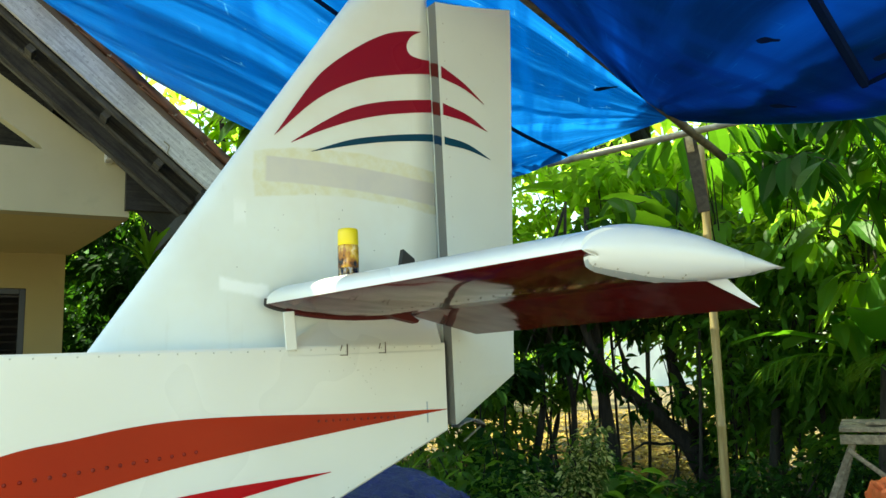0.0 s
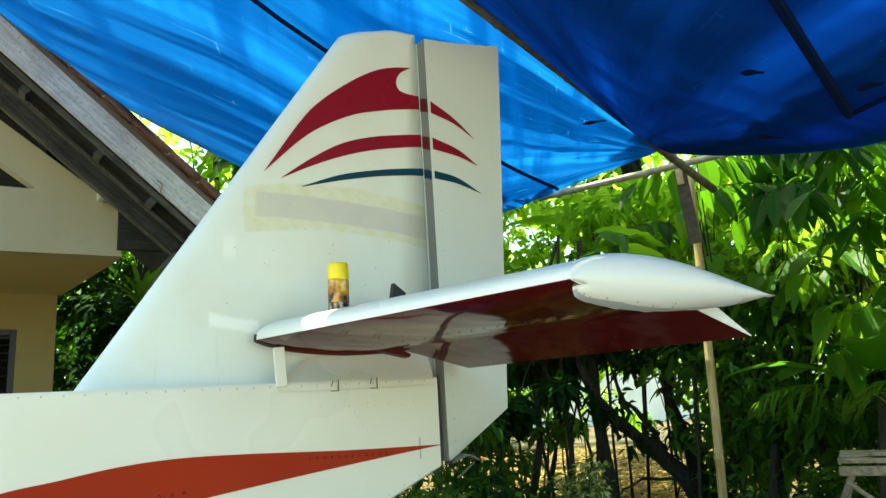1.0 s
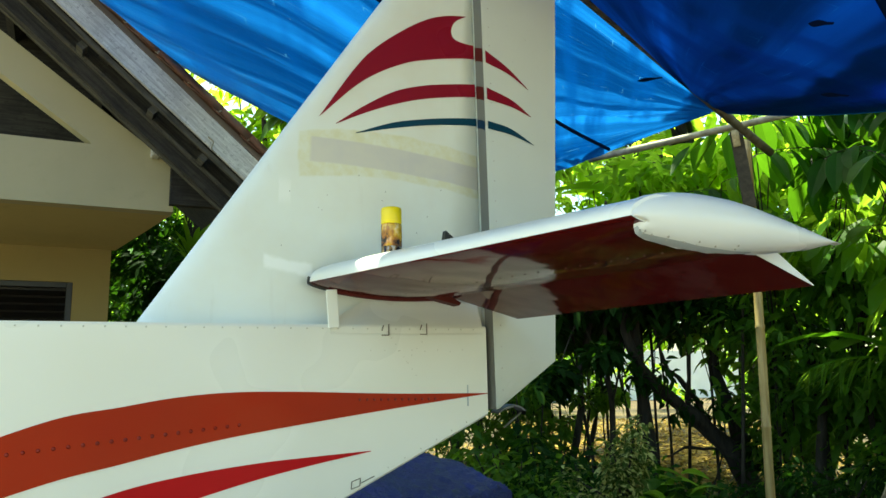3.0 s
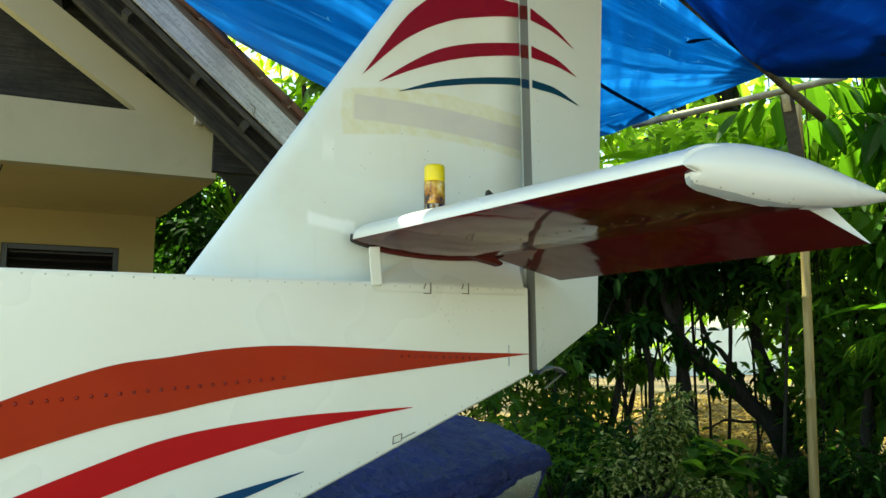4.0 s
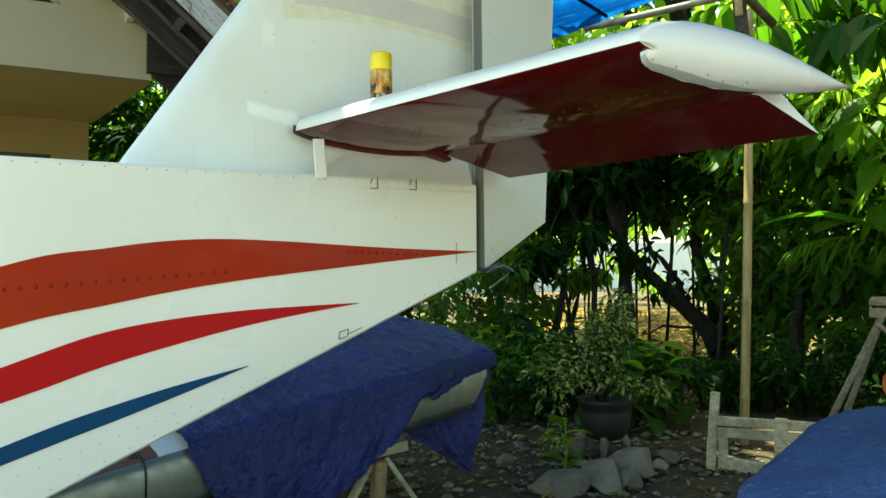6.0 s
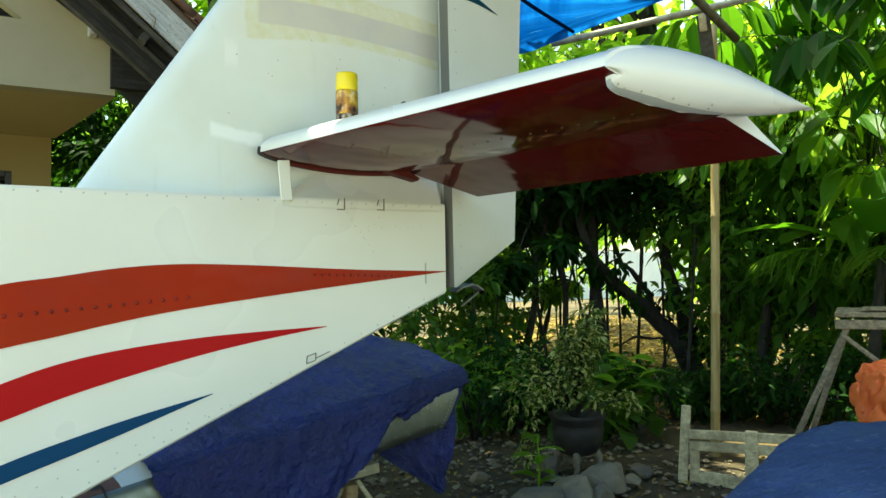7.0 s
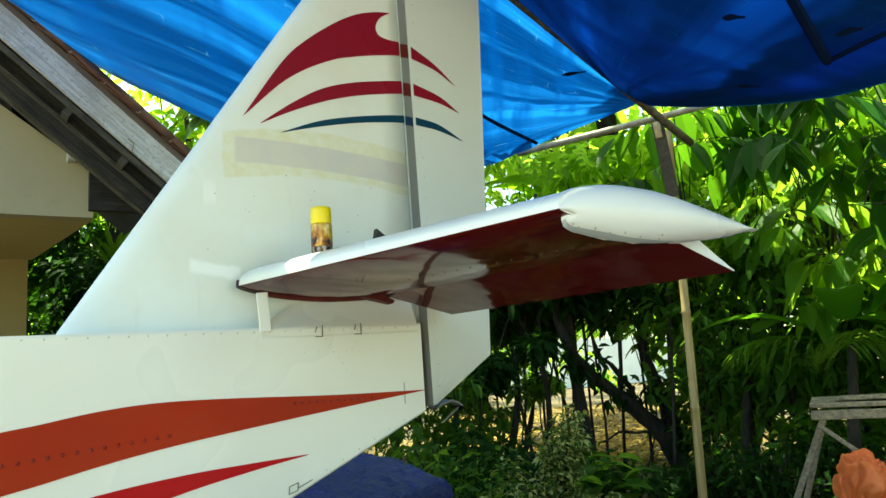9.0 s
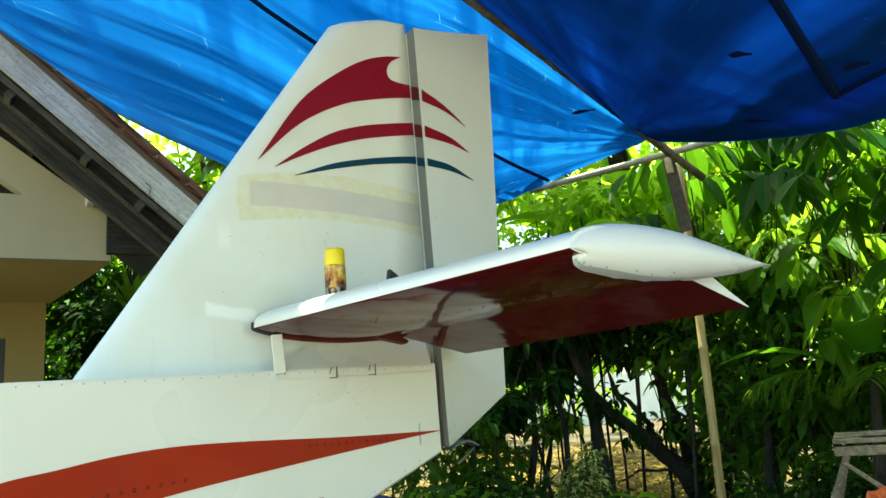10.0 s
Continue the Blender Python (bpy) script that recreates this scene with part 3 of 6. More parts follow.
on_side = lambda x, z: (x, side_y(x) - 0.0032, z)
stripe([(-1.9, 0.62), (-1.55, 0.80), (-1.28, 0.925), (-1.047, 1.008), (-0.89, 1.034), (-0.749, 1.055), (-0.597, 1.065), (-0.398, 1.062), (-0.057, 1.048), (0.29, 1.041)],
       [(-1.9, 0.56), (-1.55, 0.70), (-1.28, 0.789), (-1.047, 0.857), (-0.89, 0.888), (-0.749, 0.916), (-0.597, 0.941), (-0.398, 0.966), (-0.057, 1.004), (0.29, 1.039)],
       on_side, STRIPE_RED, fuselage, "broad glossy red stripe")
stripe([(-1.9, 0.42), (-1.55, 0.565), (-1.272, 0.687), (-1.028, 0.777), (-0.885, 0.821), (-0.73, 0.847), (-0.53, 0.865), (-0.35, 0.872), (-0.161, 0.877)],
       [(-1.9, 0.36), (-1.55, 0.50), (-1.272, 0.613), (-1.028, 0.689), (-0.885, 0.735), (-0.73, 0.775), (-0.53, 0.819), (-0.35, 0.849), (-0.161, 0.875)],
       on_side, STRIPE_CRIMSON, fuselage)
stripe([(-1.55, 0.38), (-1.206, 0.527), (-1.120, 0.557), (-0.973, 0.605), (-0.84, 0.640), (-0.698, 0.673), (-0.509, 0.710)],
       [(-1.55, 0.31), (-1.206, 0.487), (-1.120, 0.514), (-0.973, 0.560), (-0.84, 0.600), (-0.698, 0.645), (-0.509, 0.708)], on_side, NAVY, fuselage)

# tailplane: a thin symmetrical section, white above and glossy red below
ROOT_Y, TIP_Y = -0.05, -1.212


def tail_line(y):
    """Leading edge, hinge and trailing edge x at a station y."""
    s = (y - ROOT_Y) / (TIP_Y - ROOT_Y)
    return -0.352 + 0.303 * s, 0.105 + 0.297 * s, 0.395 + 0.213 * s


def thick(c, s):
    """Half thickness along the chord, 0 at the nose to 1 at the hinge."""
    f = min(1.0, c / 0.72)
    return (0.050 - 0.004 * s) * (1 - (1 - f) ** 2.0) ** 0.72 * (1 - 0.55 * max(0.0, c - 0.72))


def thick_up(c, s):
    return (0.062 - 0.012 * s) * min(1.0, (c / 0.16)) ** 0.36 * (1 - (0.5 + 0.4 * s) * max(0.0, c - 0.3))


CH = [0, 0.001, 0.002, 0.004, 0.008, 0.012, 0.028, 0.055, 0.09, 0.14, 0.22, 0.35, 0.5, 0.65, 0.8, 1.0]
tailplane = place(tagged(new("tailplane"), "tailplane, white above and glossy dark red below"), aeroplane)
up_v, lo_v = [], []
NS = 20
for i in range(NS + 1):
    s = i / NS
    y = ROOT_Y + (TIP_Y - ROOT_Y) * s
    le, hx, te = tail_line(y)
    for c in CH:
        x = le + (hx - le) * c
        up_v.append((x, y, 1.400 + thick_up(c, s)))
        lo_v.append((x, y, 1.400 - thick(c, s) * 0.86))
q = len(CH)
sk = [(i * q + j, i * q + j + 1, (i + 1) * q + j + 1, (i + 1) * q + j) for i in range(NS) for j in range(q - 1)]
piece("upper_skin", up_v, sk, WHITE, tailplane, "", True)
piece("lower_skin", lo_v, sk, RED_UNDER, tailplane, "glossy dark red underside", True)
endv = [up_v[j] for j in range(q)] + [lo_v[j] for j in range(q)]
piece("root_rib", endv, [(j, j + 1, q + j + 1, q + j) for j in range(q - 1)], BLACK, tailplane)
piece("tip_rib", [up_v[NS * q + j] for j in range(q)] + [lo_v[NS * q + j] for j in range(q)], [(j, j + 1, q + j + 1, q + j) for j in range(q - 1)], CAP_WHITE, tailplane)
nose = [Vector(up_v[k]) + Vector((0, 0.004, 0)) for k in (3, 2, 1, 0)] + [Vector(lo_v[k]) + Vector((0, 0.004, 0)) for k in range(1, 10)]
piece("nose_trim", *tube(nose, [0.007] * len(nose), 6), BLACK, tailplane, "black rubber edging")
rim = [Vector(lo_v[k]) + Vector((0, 0.002, -0.001)) for k in range(9, q)]
piece("root_rim", *tube(rim, [0.009] * len(rim), 6), GAP_RED, tailplane)
spar = [up_v[i * q + q - 1] for i in range(NS + 1)] + [lo_v[i * q + q - 1] for i in range(NS + 1)]
piece("rear_spar", spar, [(i, i + 1, NS + 2 + i, NS + 1 + i) for i in range(NS)], RED_UNDER, tailplane)

# drooping elevator
ev = []
for i in range(NS + 1):
    s = i / NS
    y = -0.075 + (-1.115 + 0.075) * s
    le, hx, te = tail_line(y)
    for f, up, dn in ((0.004, 1.415, 1.3685), (0.06, 1.422, 1.3655), (0.35, 1.385, 1.3441), (0.7, 1.337, 1.3182), (1.0, 1.299, 1.296)):
        ev.append((hx + (te - hx) * f, y, up))
        ev.append((hx + (te - hx) * f, y, dn))
uf = [(i * 10 + j, i * 10 + j + 2, (i + 1) * 10 + j + 2, (i + 1) * 10 + j) for i in range(NS) for j in (0, 2, 4, 6)]
lf = [(i * 10 + j + 1, i * 10 + j + 3, (i + 1) * 10 + j + 3, (i + 1) * 10 + j + 1) for i in range(NS) for j in (0, 2, 4, 6)]
elevator = place(tagged(new("elevator"), "drooping elevator with red underside"), aeroplane)
piece("upper_skin", ev, uf, WHITE, elevator, "", True)
piece("lower_skin", ev, lf + [(i * 10, i * 10 + 1, i * 10 + 11, i * 10 + 10) for i in range(NS)] + [(i * 10 + 8, i * 10 + 9, i * 10 + 19, i * 10 + 18) for i in range(NS)], RED_UNDER, elevator, "glossy dark red underside")
o = NS * 10
tipv = [ev[o + k] for k in range(10)]
tipv = [(x, y - 0.001, z) for x, y, z in tipv]
piece("end_plate", tipv, [(0, 2, 4, 6, 8, 9, 7, 5, 3, 1)], CAP_WHITE, elevator, "white elevator end")
piece("root_plate", ev[:10], [(0, 2, 4, 6, 8, 9, 7, 5, 3, 1)], RED_UNDER, elevator)

# teardrop tip fairing, its lower border rough
FX = [-0.050, -0.044, -0.034, -0.018, 0.006, 0.043, 0.085, 0.122, 0.17, 0.23, 0.29, 0.354, 0.42, 0.486, 0.530, 0.560, 0.574]
FTOP = [1.402, 1.418, 1.429, 1.441, 1.450, 1.458, 1.464, 1.466, 1.465, 1.461, 1.452, 1.438, 1.423, 1.407, 1.394, 1.385, 1.382]
FLOW = [1.394, 1.382, 1.370, 1.364, 1.359, 1.352, 1.347, 1.344, 1.342, 1.343, 1.347, 1.352, 1.358, 1.367, 1.376, 1.383, 1.386]
ARC = 18


def fairing_pt(i, a, out=0.0):
    """Section i, a from 0 at the top seam to 1 at the lower border."""
    x, zt, zl = FX[i], FTOP[i], FLOW[i]
    f = (x + 0.050) / 0.642
    bulge = 0.050 * math.sin(math.pi * min(1.0, f * 0.9 + 0.06)) ** 0.8 * (1 - 0.35 * f) + out
    yi = -1.190 + 0.004 * a
    c = 0.5 - 0.5 * math.cos(math.pi * a)
    y = yi - 0.014 * math.sin(math.pi * a) - bulge * math.sin(math.pi * a) ** 0.75
    z = zt + (zl - zt) * (0.45 * a + 0.55 * c)
    if i < 4:
        x += (1 - i / 4) * (0.022 * math.exp(-((a - 0.64) / 0.07) ** 2) + 0.026 / (1 + math.exp(-(a - 0.58) * 40)))
    if a > 0.99:
        z += 0.004 * noise.noise((x * 34, 2.0, 0.3))
        y += 0.006 * noise.noise((x * 30, 5.0, 0.3))
    return (x, y, z)


cv = [fairing_pt(i, k / ARC) for i in range(len(FX)) for k in range(ARC + 1)]
cf = []
for i in range(len(FX) - 1):
    for k in range(ARC):
        cf.append((i * (ARC + 1) + k, i * (ARC + 1) + k + 1, (i + 1) * (ARC + 1) + k + 1, (i + 1) * (ARC + 1) + k))
    if FX[i] > 0.3:
        cf.append((i * (ARC + 1) + ARC, i * (ARC + 1), (i + 1) * (ARC + 1), (i + 1) * (ARC + 1) + ARC))
piece("tip_fairing", cv, cf, CAP_WHITE, tailplane, "white fibreglass teardrop tip fairing", True)
pv, pf, nrow = [], [], 5
for i in range(1, 11):
    top_a = 0.87 + 0.05 * noise.noise((i * 0.9, 1.0, 0)) + 0.02 * max(0, i - 6)
    for k in range(nrow + 1):
        a = top_a + (0.988 - top_a) * k / nrow
        p = Vector(fairing_pt(i, a, 0.0015))
        p.z -= 0.0015
        pv.append(p)
for i in range(9):
    for k in range(nrow):
        b = i * (nrow + 1) + k
        pf.append((b, b + 1, b + nrow + 2, b + nrow + 1))
piece("putty_edge", pv, pf, PRIMER, tailplane, "rough grey putty edge", True)
# thin flap of the fairing hanging over the elevator end
piece("flap", [(0.30, -1.185, 1.349), (0.36, -1.19, 1.352), (0.43, -1.186, 1.359), (0.445, -1.165, 1.366), (0.37, -1.155, 1.353), (0.31, -1.16, 1.350)], [(0, 1, 2, 3, 4, 5)], CAP_WHITE, tailplane)

# strut bracket, hinge pieces and small hatches
bk = bmesh.new()
bm_bar((-0.298, -0.105, 1.372), (-0.289, -0.108, 1.252), 0.006, 0.036, 0.002, (1, 0, 0), bk)
part("bracket", bk, WHITE, aeroplane, "white strut bracket under the tailplane")
wz = [(0.02, 1.3655), (0.118, 1.372), (0.165, 1.345), (0.158, 1.336), (0.085, 1.352)]
piece("hinge_bracket", [(x, -0.048, z) for x, z in wz] + [(x, -0.092, z) for x, z in wz], [(0, 1, 2, 3, 4), (9, 8, 7, 6, 5)] + [(i, (i + 1) % 5, 5 + (i + 1) % 5, 5 + i) for i in range(5)], GAP_RED, aeroplane)
for x, z in ((-0.108, 1.252), (0.035, 1.257)):
    fr = bmesh.new()
    y = side_y(x) - 0.002
    for a, b in (((x - 0.013, z - 0.018), (x + 0.013, z - 0.018)), ((x + 0.012, z - 0.018), (x + 0.012, z + 0.018)), ((x - 0.012, z - 0.004), (x - 0.006, z + 0.014))):
        bm_bar((a[0], y, a[1]), (b[0], y, b[1]), 0.003, 0.0025, 0, (0, 1, 0.01), fr)
    part("hatch_mark", fr, GRIME, fuselage)
fr = bmesh.new()
for a, b in (((-0.228, 0.768), (-0.199, 0.776)), ((-0.226, 0.79), (-0.197, 0.798)), ((-0.228, 0.768), (-0.226, 0.79)), ((-0.199, 0.776), (-0.197, 0.798)), ((-0.199, 0.782), (-0.15, 0.80))):
    bm_bar((a[0], side_y(a[0]) - 0.002, a[1]), (b[0], side_y(b[0]) - 0.002, b[1]), 0.002, 0.003, 0, (0, 1, 0.01), fr)
part("hatch_mark", fr, GRIME, fuselage)


def rivets(name, points, normal, r, mat, parent):
    """A row of small domed rivet heads, joined."""
    nv = Vector(normal).normalized()
    s = nv.cross(Vector((0, 0, 1))).normalized() if abs(nv.z) < 0.9 else Vector((1, 0, 0))
    t = nv.cross(s)
    verts, faces = [], []
    for p in points:
        p = Vector(p)
        o = len(verts)
        for ring, (rr, h) in enumerate(((1.0, 0.0), (0.6, 0.5))):
            for k in range(7):
                a = 2 * math.pi * k / 7
                verts.append(p + (s * math.cos(a) + t * math.sin(a)) * r * rr + nv * r * h)
        verts.append(p + nv * r * 0.65)
        for k in range(7):
            k2 = (k + 1) % 7
            faces.append((o + k, o + k2, o + 7 + k2, o + 7 + k))
            faces.append((o + 7 + k, o + 7 + k2, o + 14))
    ob = piece(name, verts, faces, mat, parent)
    return tagged(ob, kind="stuff")


side_n = (-0.115, -1, 0)
rivets("rivets", [(x, side_y(x) - 0.003, 1.243 + 0.012 * (x + 1)) for x in [-1.6 + 0.051 * i for i in range(37)]], side_n, 0.0026, RIVET_PAINTED, fuselage)
rivets("rivets", [(x, side_y(x) - 0.0035, 0.922 + 0.0766 * (x + 1.257)) for x in [-1.5 + 0.033 * i for i in range(29)]], side_n, 0.0058, RIVET_RED, fuselage)
rivets("rivets", [(x, side_y(x) - 0.0035, 1.031 - 0.02 * (x + 0.1)) for x in [-0.2 + 0.025 * i for i in range(12)]], side_n, 0.0048, RIVET_RED, fuselage)
rivets("rivets", [(x, side_y(x) - 0.001, belly_z(x) + 0.02) for x in [-1.3 + 0.06 * i for i in range(26)]], side_n, 0.0025, RIVET_PAINTED, fuselage)
rivets("rivets", [(-0.1 + 0.10 * f, side_y(-0.1) - 0.001, 1.245 - 0.14 * f) for f in [i / 7 for i in range(8)]] + [(0.045 - 0.13 * f, side_y(0) - 0.004, 1.235 - 0.15 * f) for f in [i / 7 for i in range(8)]] + [(-0.16 + 0.05 * i, side_y(-0.16 + 0.05 * i) - 0.001, 1.185 + 0.004 * math.sin(i * 3)) for i in range(8)], side_n, 0.0018, RIVET_PAINTED, fuselage)
rivets("rivets", [(x, side_y(x) - 0.001, 0.42 + 0.0 * x + 0.30 * (x + 1.3)) for x in [-1.25 + 0.045 * i for i in range(18)]], side_n, 0.0022, RIVET_PAINTED, fuselage)
rivets("rivets", [(0.33 + (2.58 - z) * 0.0095, rud_y(0.33, z) - 0.001, z) for z in [1.05 + 0.075 * i for i in range(20)]], (-0.1, -1, 0), 0.0025, RIVET, rudder)
rivets("rivets", [(-0.31, -0.001, 1.655), (-0.298, -0.001, 1.648), (-0.28, -0.001, 1.70)], (0, -1, 0), 0.0022, RIVET, fin)
fr_ = random.Random(17)
rivets("rivets", [(fr_.uniform(-0.45, 0.25), -0.001, fr_.uniform(1.36, 1.78)) for k in range(14)], (0, -1, 0), 0.0017, GRIME, fin)
rv2 = []
for y in [-0.1 - 0.04 * i for i in range(26)]:
    le, hx, te = tail_line(y)
    rv2.append((hx - 0.02, y, 1.3685))
for y in [-0.12 - 0.045 * i for i in range(22)]:
    le, hx, te = tail_line(y)
    rv2.append((le + (hx - le) * 0.55, y, 1.400 - thick(0.55, 0.5) * 0.86))
rivets("rivets", rv2, (0, 0, -1), 0.0030, GRIME, tailplane)
rivets("rivets", [Vector(fairing_pt(i, a, 0.002)) for i in range(2, 10) for a in ((0.90, 0.84) if i % 2 else (0.88,))], (0, -1, -0.7), 0.0030, RIVET, tailplane)

# small bent bracket and link rod under the rudder's foot
bk_v, bk_f = [], []
for i, (x, z) in enumerate(((0.372, 0.972), (0.392, 0.984), (0.440, 0.996), (0.462, 0.990), (0.485, 0.976), (0.485, 0.964))):
    for y, dz in ((0.028, 0), (0.085, 0.002), (0.085, -0.004), (0.028, -0.006)):
        bk_v.append((x, y, z + dz))
for i in range(5):
    bk_f += [(i * 4 + j, i * 4 + (j + 1) % 4, i * 4 + 4 + (j + 1) % 4, i * 4 + 4 + j) for j in range(4)]
bk_f += [(3, 2, 1, 0), (20, 21, 22, 23)]
piece("bracket", bk_v, bk_f, GAP_GREY_PALE, aeroplane, "small pale grey sheet-metal bracket")
part("link_rod", bm_bar((0.480, 0.05, 0.968), (0.402, 0.05, 0.915), 0.008, 0.007, 0.003, (0, 1, 0)), ALU, aeroplane)

# spray can on the tailplane
can = thing("spray_can", "yellow-capped spray paint can with brown printed body", "spray can", at=(-0.150, -0.235, 1.454))


def lathe(prof, at, n=24):
    v, f = [], []
    for r, z in prof:
        for k in range(n):
            a = 2 * math.pi * k / n
            v.append((at[0] + r * math.cos(a), at[1] + r * math.sin(a), at[2] + z))
    for i in range(len(prof) - 1):
        for k in range(n):
            k2 = (k + 1) % n
            f.append((i * n + k, i * n + k2, (i + 1) * n + k2, (i + 1) * n + k))
    f += [tuple(range(n))[::-1], tuple((len(prof) - 1) * n + k for k in range(n))]
    return v, f


at = (-0.149, -0.235, 1.453)
piece("can_body", *lathe([(0.029, 0), (0.032, 0.003), (0.0325, 0.006), (0.0325, 0.040)], at), CAN_DARK, can, "black and white printed tin", True)
piece("can_label", *lathe([(0.0325, 0.040), (0.0325, 0.105), (0.031, 0.110), (0.026, 0.118)], at), CAN_PRINT, can, "brown and yellow printed tin", True)
piece("cap", *lathe([(0.0315, 0.111), (0.0322, 0.114), (0.0318, 0.155), (0.0300, 0.1615), (0.026, 0.163)], at), YELLOW, can, "yellow plastic cap", True)

# black rubber wedge lying on the tailplane against the fin
wv = [(0.055, -0.17, 1.459), (0.125, -0.16, 1.459), (0.125, -0.13, 1.459), (0.055, -0.14, 1.459), (0.075, -0.166, 1.575), (0.12, -0.158, 1.545), (0.12, -0.134, 1.545), (0.075, -0.142, 1.575)]
tagged(new("rubber_wedge", mesh_of("rubber_wedge", wv, [(0, 1, 2, 3), (4, 5, 6, 7), (0, 1, 5, 4), (1, 2, 6, 5), (2, 3, 7, 6), (3, 0, 4, 7)], BLACK)), "small black rubber wedge lying on the tailplane", "wedge")

# ---- the house ----
house = thing("house", "cream plastered house with open gable and tiled roof", "house", at=(-2.5, 6.6, 0))
BX = -0.262
# wall below, set back under the gable
for lo, hi in (((-5.5, 6.6, 0), (-2.13, 6.8, 2.60)), ((-1.0, 6.6, 0), (-0.64, 6.8, 2.60)), ((-2.13, 6.6, 0), (-1.0, 6.8, 0.95)), ((-2.13, 6.6, 2.20), (-1.0, 6.8, 2.60)), ((-0.84, 6.8, 0), (-0.64, 10.5, 3.0))):
    part("wall", bm_box(lo, hi), OCHRE, house, "ochre plastered wall")
# soffit: the wall's ochre painted lighter, to make up for its shade
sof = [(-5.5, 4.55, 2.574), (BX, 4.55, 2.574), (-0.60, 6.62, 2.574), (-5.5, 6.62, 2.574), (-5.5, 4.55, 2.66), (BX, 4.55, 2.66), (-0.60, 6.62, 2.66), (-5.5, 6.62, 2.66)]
piece("soffit", sof, [(0, 1, 2, 3), (4, 5, 6, 7), (0, 1, 5, 4), (1, 2, 6, 5), (2, 3, 7, 6), (3, 0, 4, 7)], plaster("lightened_soffit_plaster", (0.56, 0.46, 0.22)), house, "ochre soffit in a lightened wall colour")
bb = bm_box((-5.5, 4.40, 2.572), (BX, 4.56, 3.105), 0.0)
part("beam", bb, CREAM, house, "cream plastered ring beam")
# gable strip beside its open triangle
TH = math.atan(0.86)


def roof_z(x):
    return 3.63 - 0.86 * (x + 0.40)


gz = lambda x: 3.105 - 0.72 * (x + 0.43)
gp = [(-0.44, 3.105), (-3.2, gz(-3.2)), (-3.2, gz(-3.2) - 0.36), (-0.955, 3.130), (-0.935, 3.105)]
v = [(x, 4.40, z) for x, z in gp] + [(x, 4.56, z) for x, z in gp]
piece("gable", v, [(0, 1, 2, 3, 4), (9, 8, 7, 6, 5)] + [(i, (i + 1) % 5, 5 + (i + 1) % 5, 5 + i) for i in range(5)], CREAM, house, "cream gable strip")
# panel coloured dark for the gloom inside the loft
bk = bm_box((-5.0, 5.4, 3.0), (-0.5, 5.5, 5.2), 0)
part("inner_wall", bk, DARK_WOOD, house, "dark panel closing the loft behind the open gable")
# loose cable hanging from the soffit
cb = spline([(-1.915, 4.575, 2.580), (-1.935, 4.575, 2.50), (-1.95, 4.575, 2.38), (-1.955, 4.575, 2.28), (-1.93, 4.575, 2.20)], 5)
piece("cable", *tube(cb, [0.006] * len(cb), 5), DARK_GLASS, house, "thin black cable")
# window with dark louvres
win = place(tagged(new("window"), "dark louvred window"), house)
fr = bmesh.new()
for a, b in (((-2.13, 6.62, 0.95), (-2.07, 6.70, 2.2)), ((-1.06, 6.62, 0.95), (-1.0, 6.70, 2.2)), ((-2.07, 6.62, 2.14), (-1.06, 6.70, 2.2)), ((-2.07, 6.62, 0.95), (-1.06, 6.70, 1.0))):
    bm_box(a, b, 0.004, fr)
part("window_frame", fr, DARK_GLASS, win)
for i in range(14):
    sl = bmesh.new()
    bm_box((-0.50, -0.05, -0.004), (0.50, 0.05, 0.004), 0, sl, Matrix.Translation((-1.565, 6.68, 1.04 + 0.08 * i)) @ Matrix.Rotation(radians(42), 4, "X"))
    part("louvre", sl, DARK_GLASS, win)
bk = bm_box((-2.1, 6.76, 0.95), (-1.03, 6.79, 2.2), 0)
part("shutter_back", bk, DARK_GLASS, win)

# roof: slab, verge boards, purlins and clay tiles
DX, DZ = math.cos(TH), -math.sin(TH)
NXv, NZv = math.sin(TH), math.cos(TH)
EX, EZ = 0.46, roof_z(0.46)


def slope(s, d):
    """x, z at s metres up the slope from the eave and d metres below the tiles."""
    return EX - DX * s - NXv * d, EZ - DZ * s - NZv * d


def slope_box(s0, s1, d0, d1, y0, y1):
    c = [slope(s0, d0), slope(s1, d0), slope(s1, d1), slope(s0, d1)]
    v = [(x, y0, z) for x, z in c] + [(x, y1, z) for x, z in c]
    return v, [(0, 1, 2, 3), (7, 6, 5, 4), (0, 1, 5, 4), (1, 2, 6, 5), (2, 3, 7, 6), (3, 0, 4, 7)]


roof = place(tagged(new("roof"), "clay-tiled roof with weathered verge board"), house)
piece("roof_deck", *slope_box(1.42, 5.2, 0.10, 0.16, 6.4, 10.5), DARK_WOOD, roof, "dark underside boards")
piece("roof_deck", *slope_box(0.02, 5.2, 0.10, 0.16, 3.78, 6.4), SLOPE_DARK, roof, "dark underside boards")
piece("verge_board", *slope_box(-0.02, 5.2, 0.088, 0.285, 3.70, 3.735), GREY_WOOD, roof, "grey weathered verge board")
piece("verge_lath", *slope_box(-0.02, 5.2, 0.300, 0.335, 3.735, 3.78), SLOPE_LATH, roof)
piece("mortar_strip", *slope_box(0.0, 5.2, 0.045, 0.087, 3.69, 3.78), plaster("mortar", (0.17, 0.13, 0.10)), roof)
piece("rafter_batten", *slope_box(0.05, 5.2, 0.375, 0.400, 3.93, 3.97), SLOPE_LATH, roof)
piece("rafter_batten", *slope_box(0.05, 5.2, 0.47, 0.515, 4.06, 4.11), SLOPE_LATH, roof)
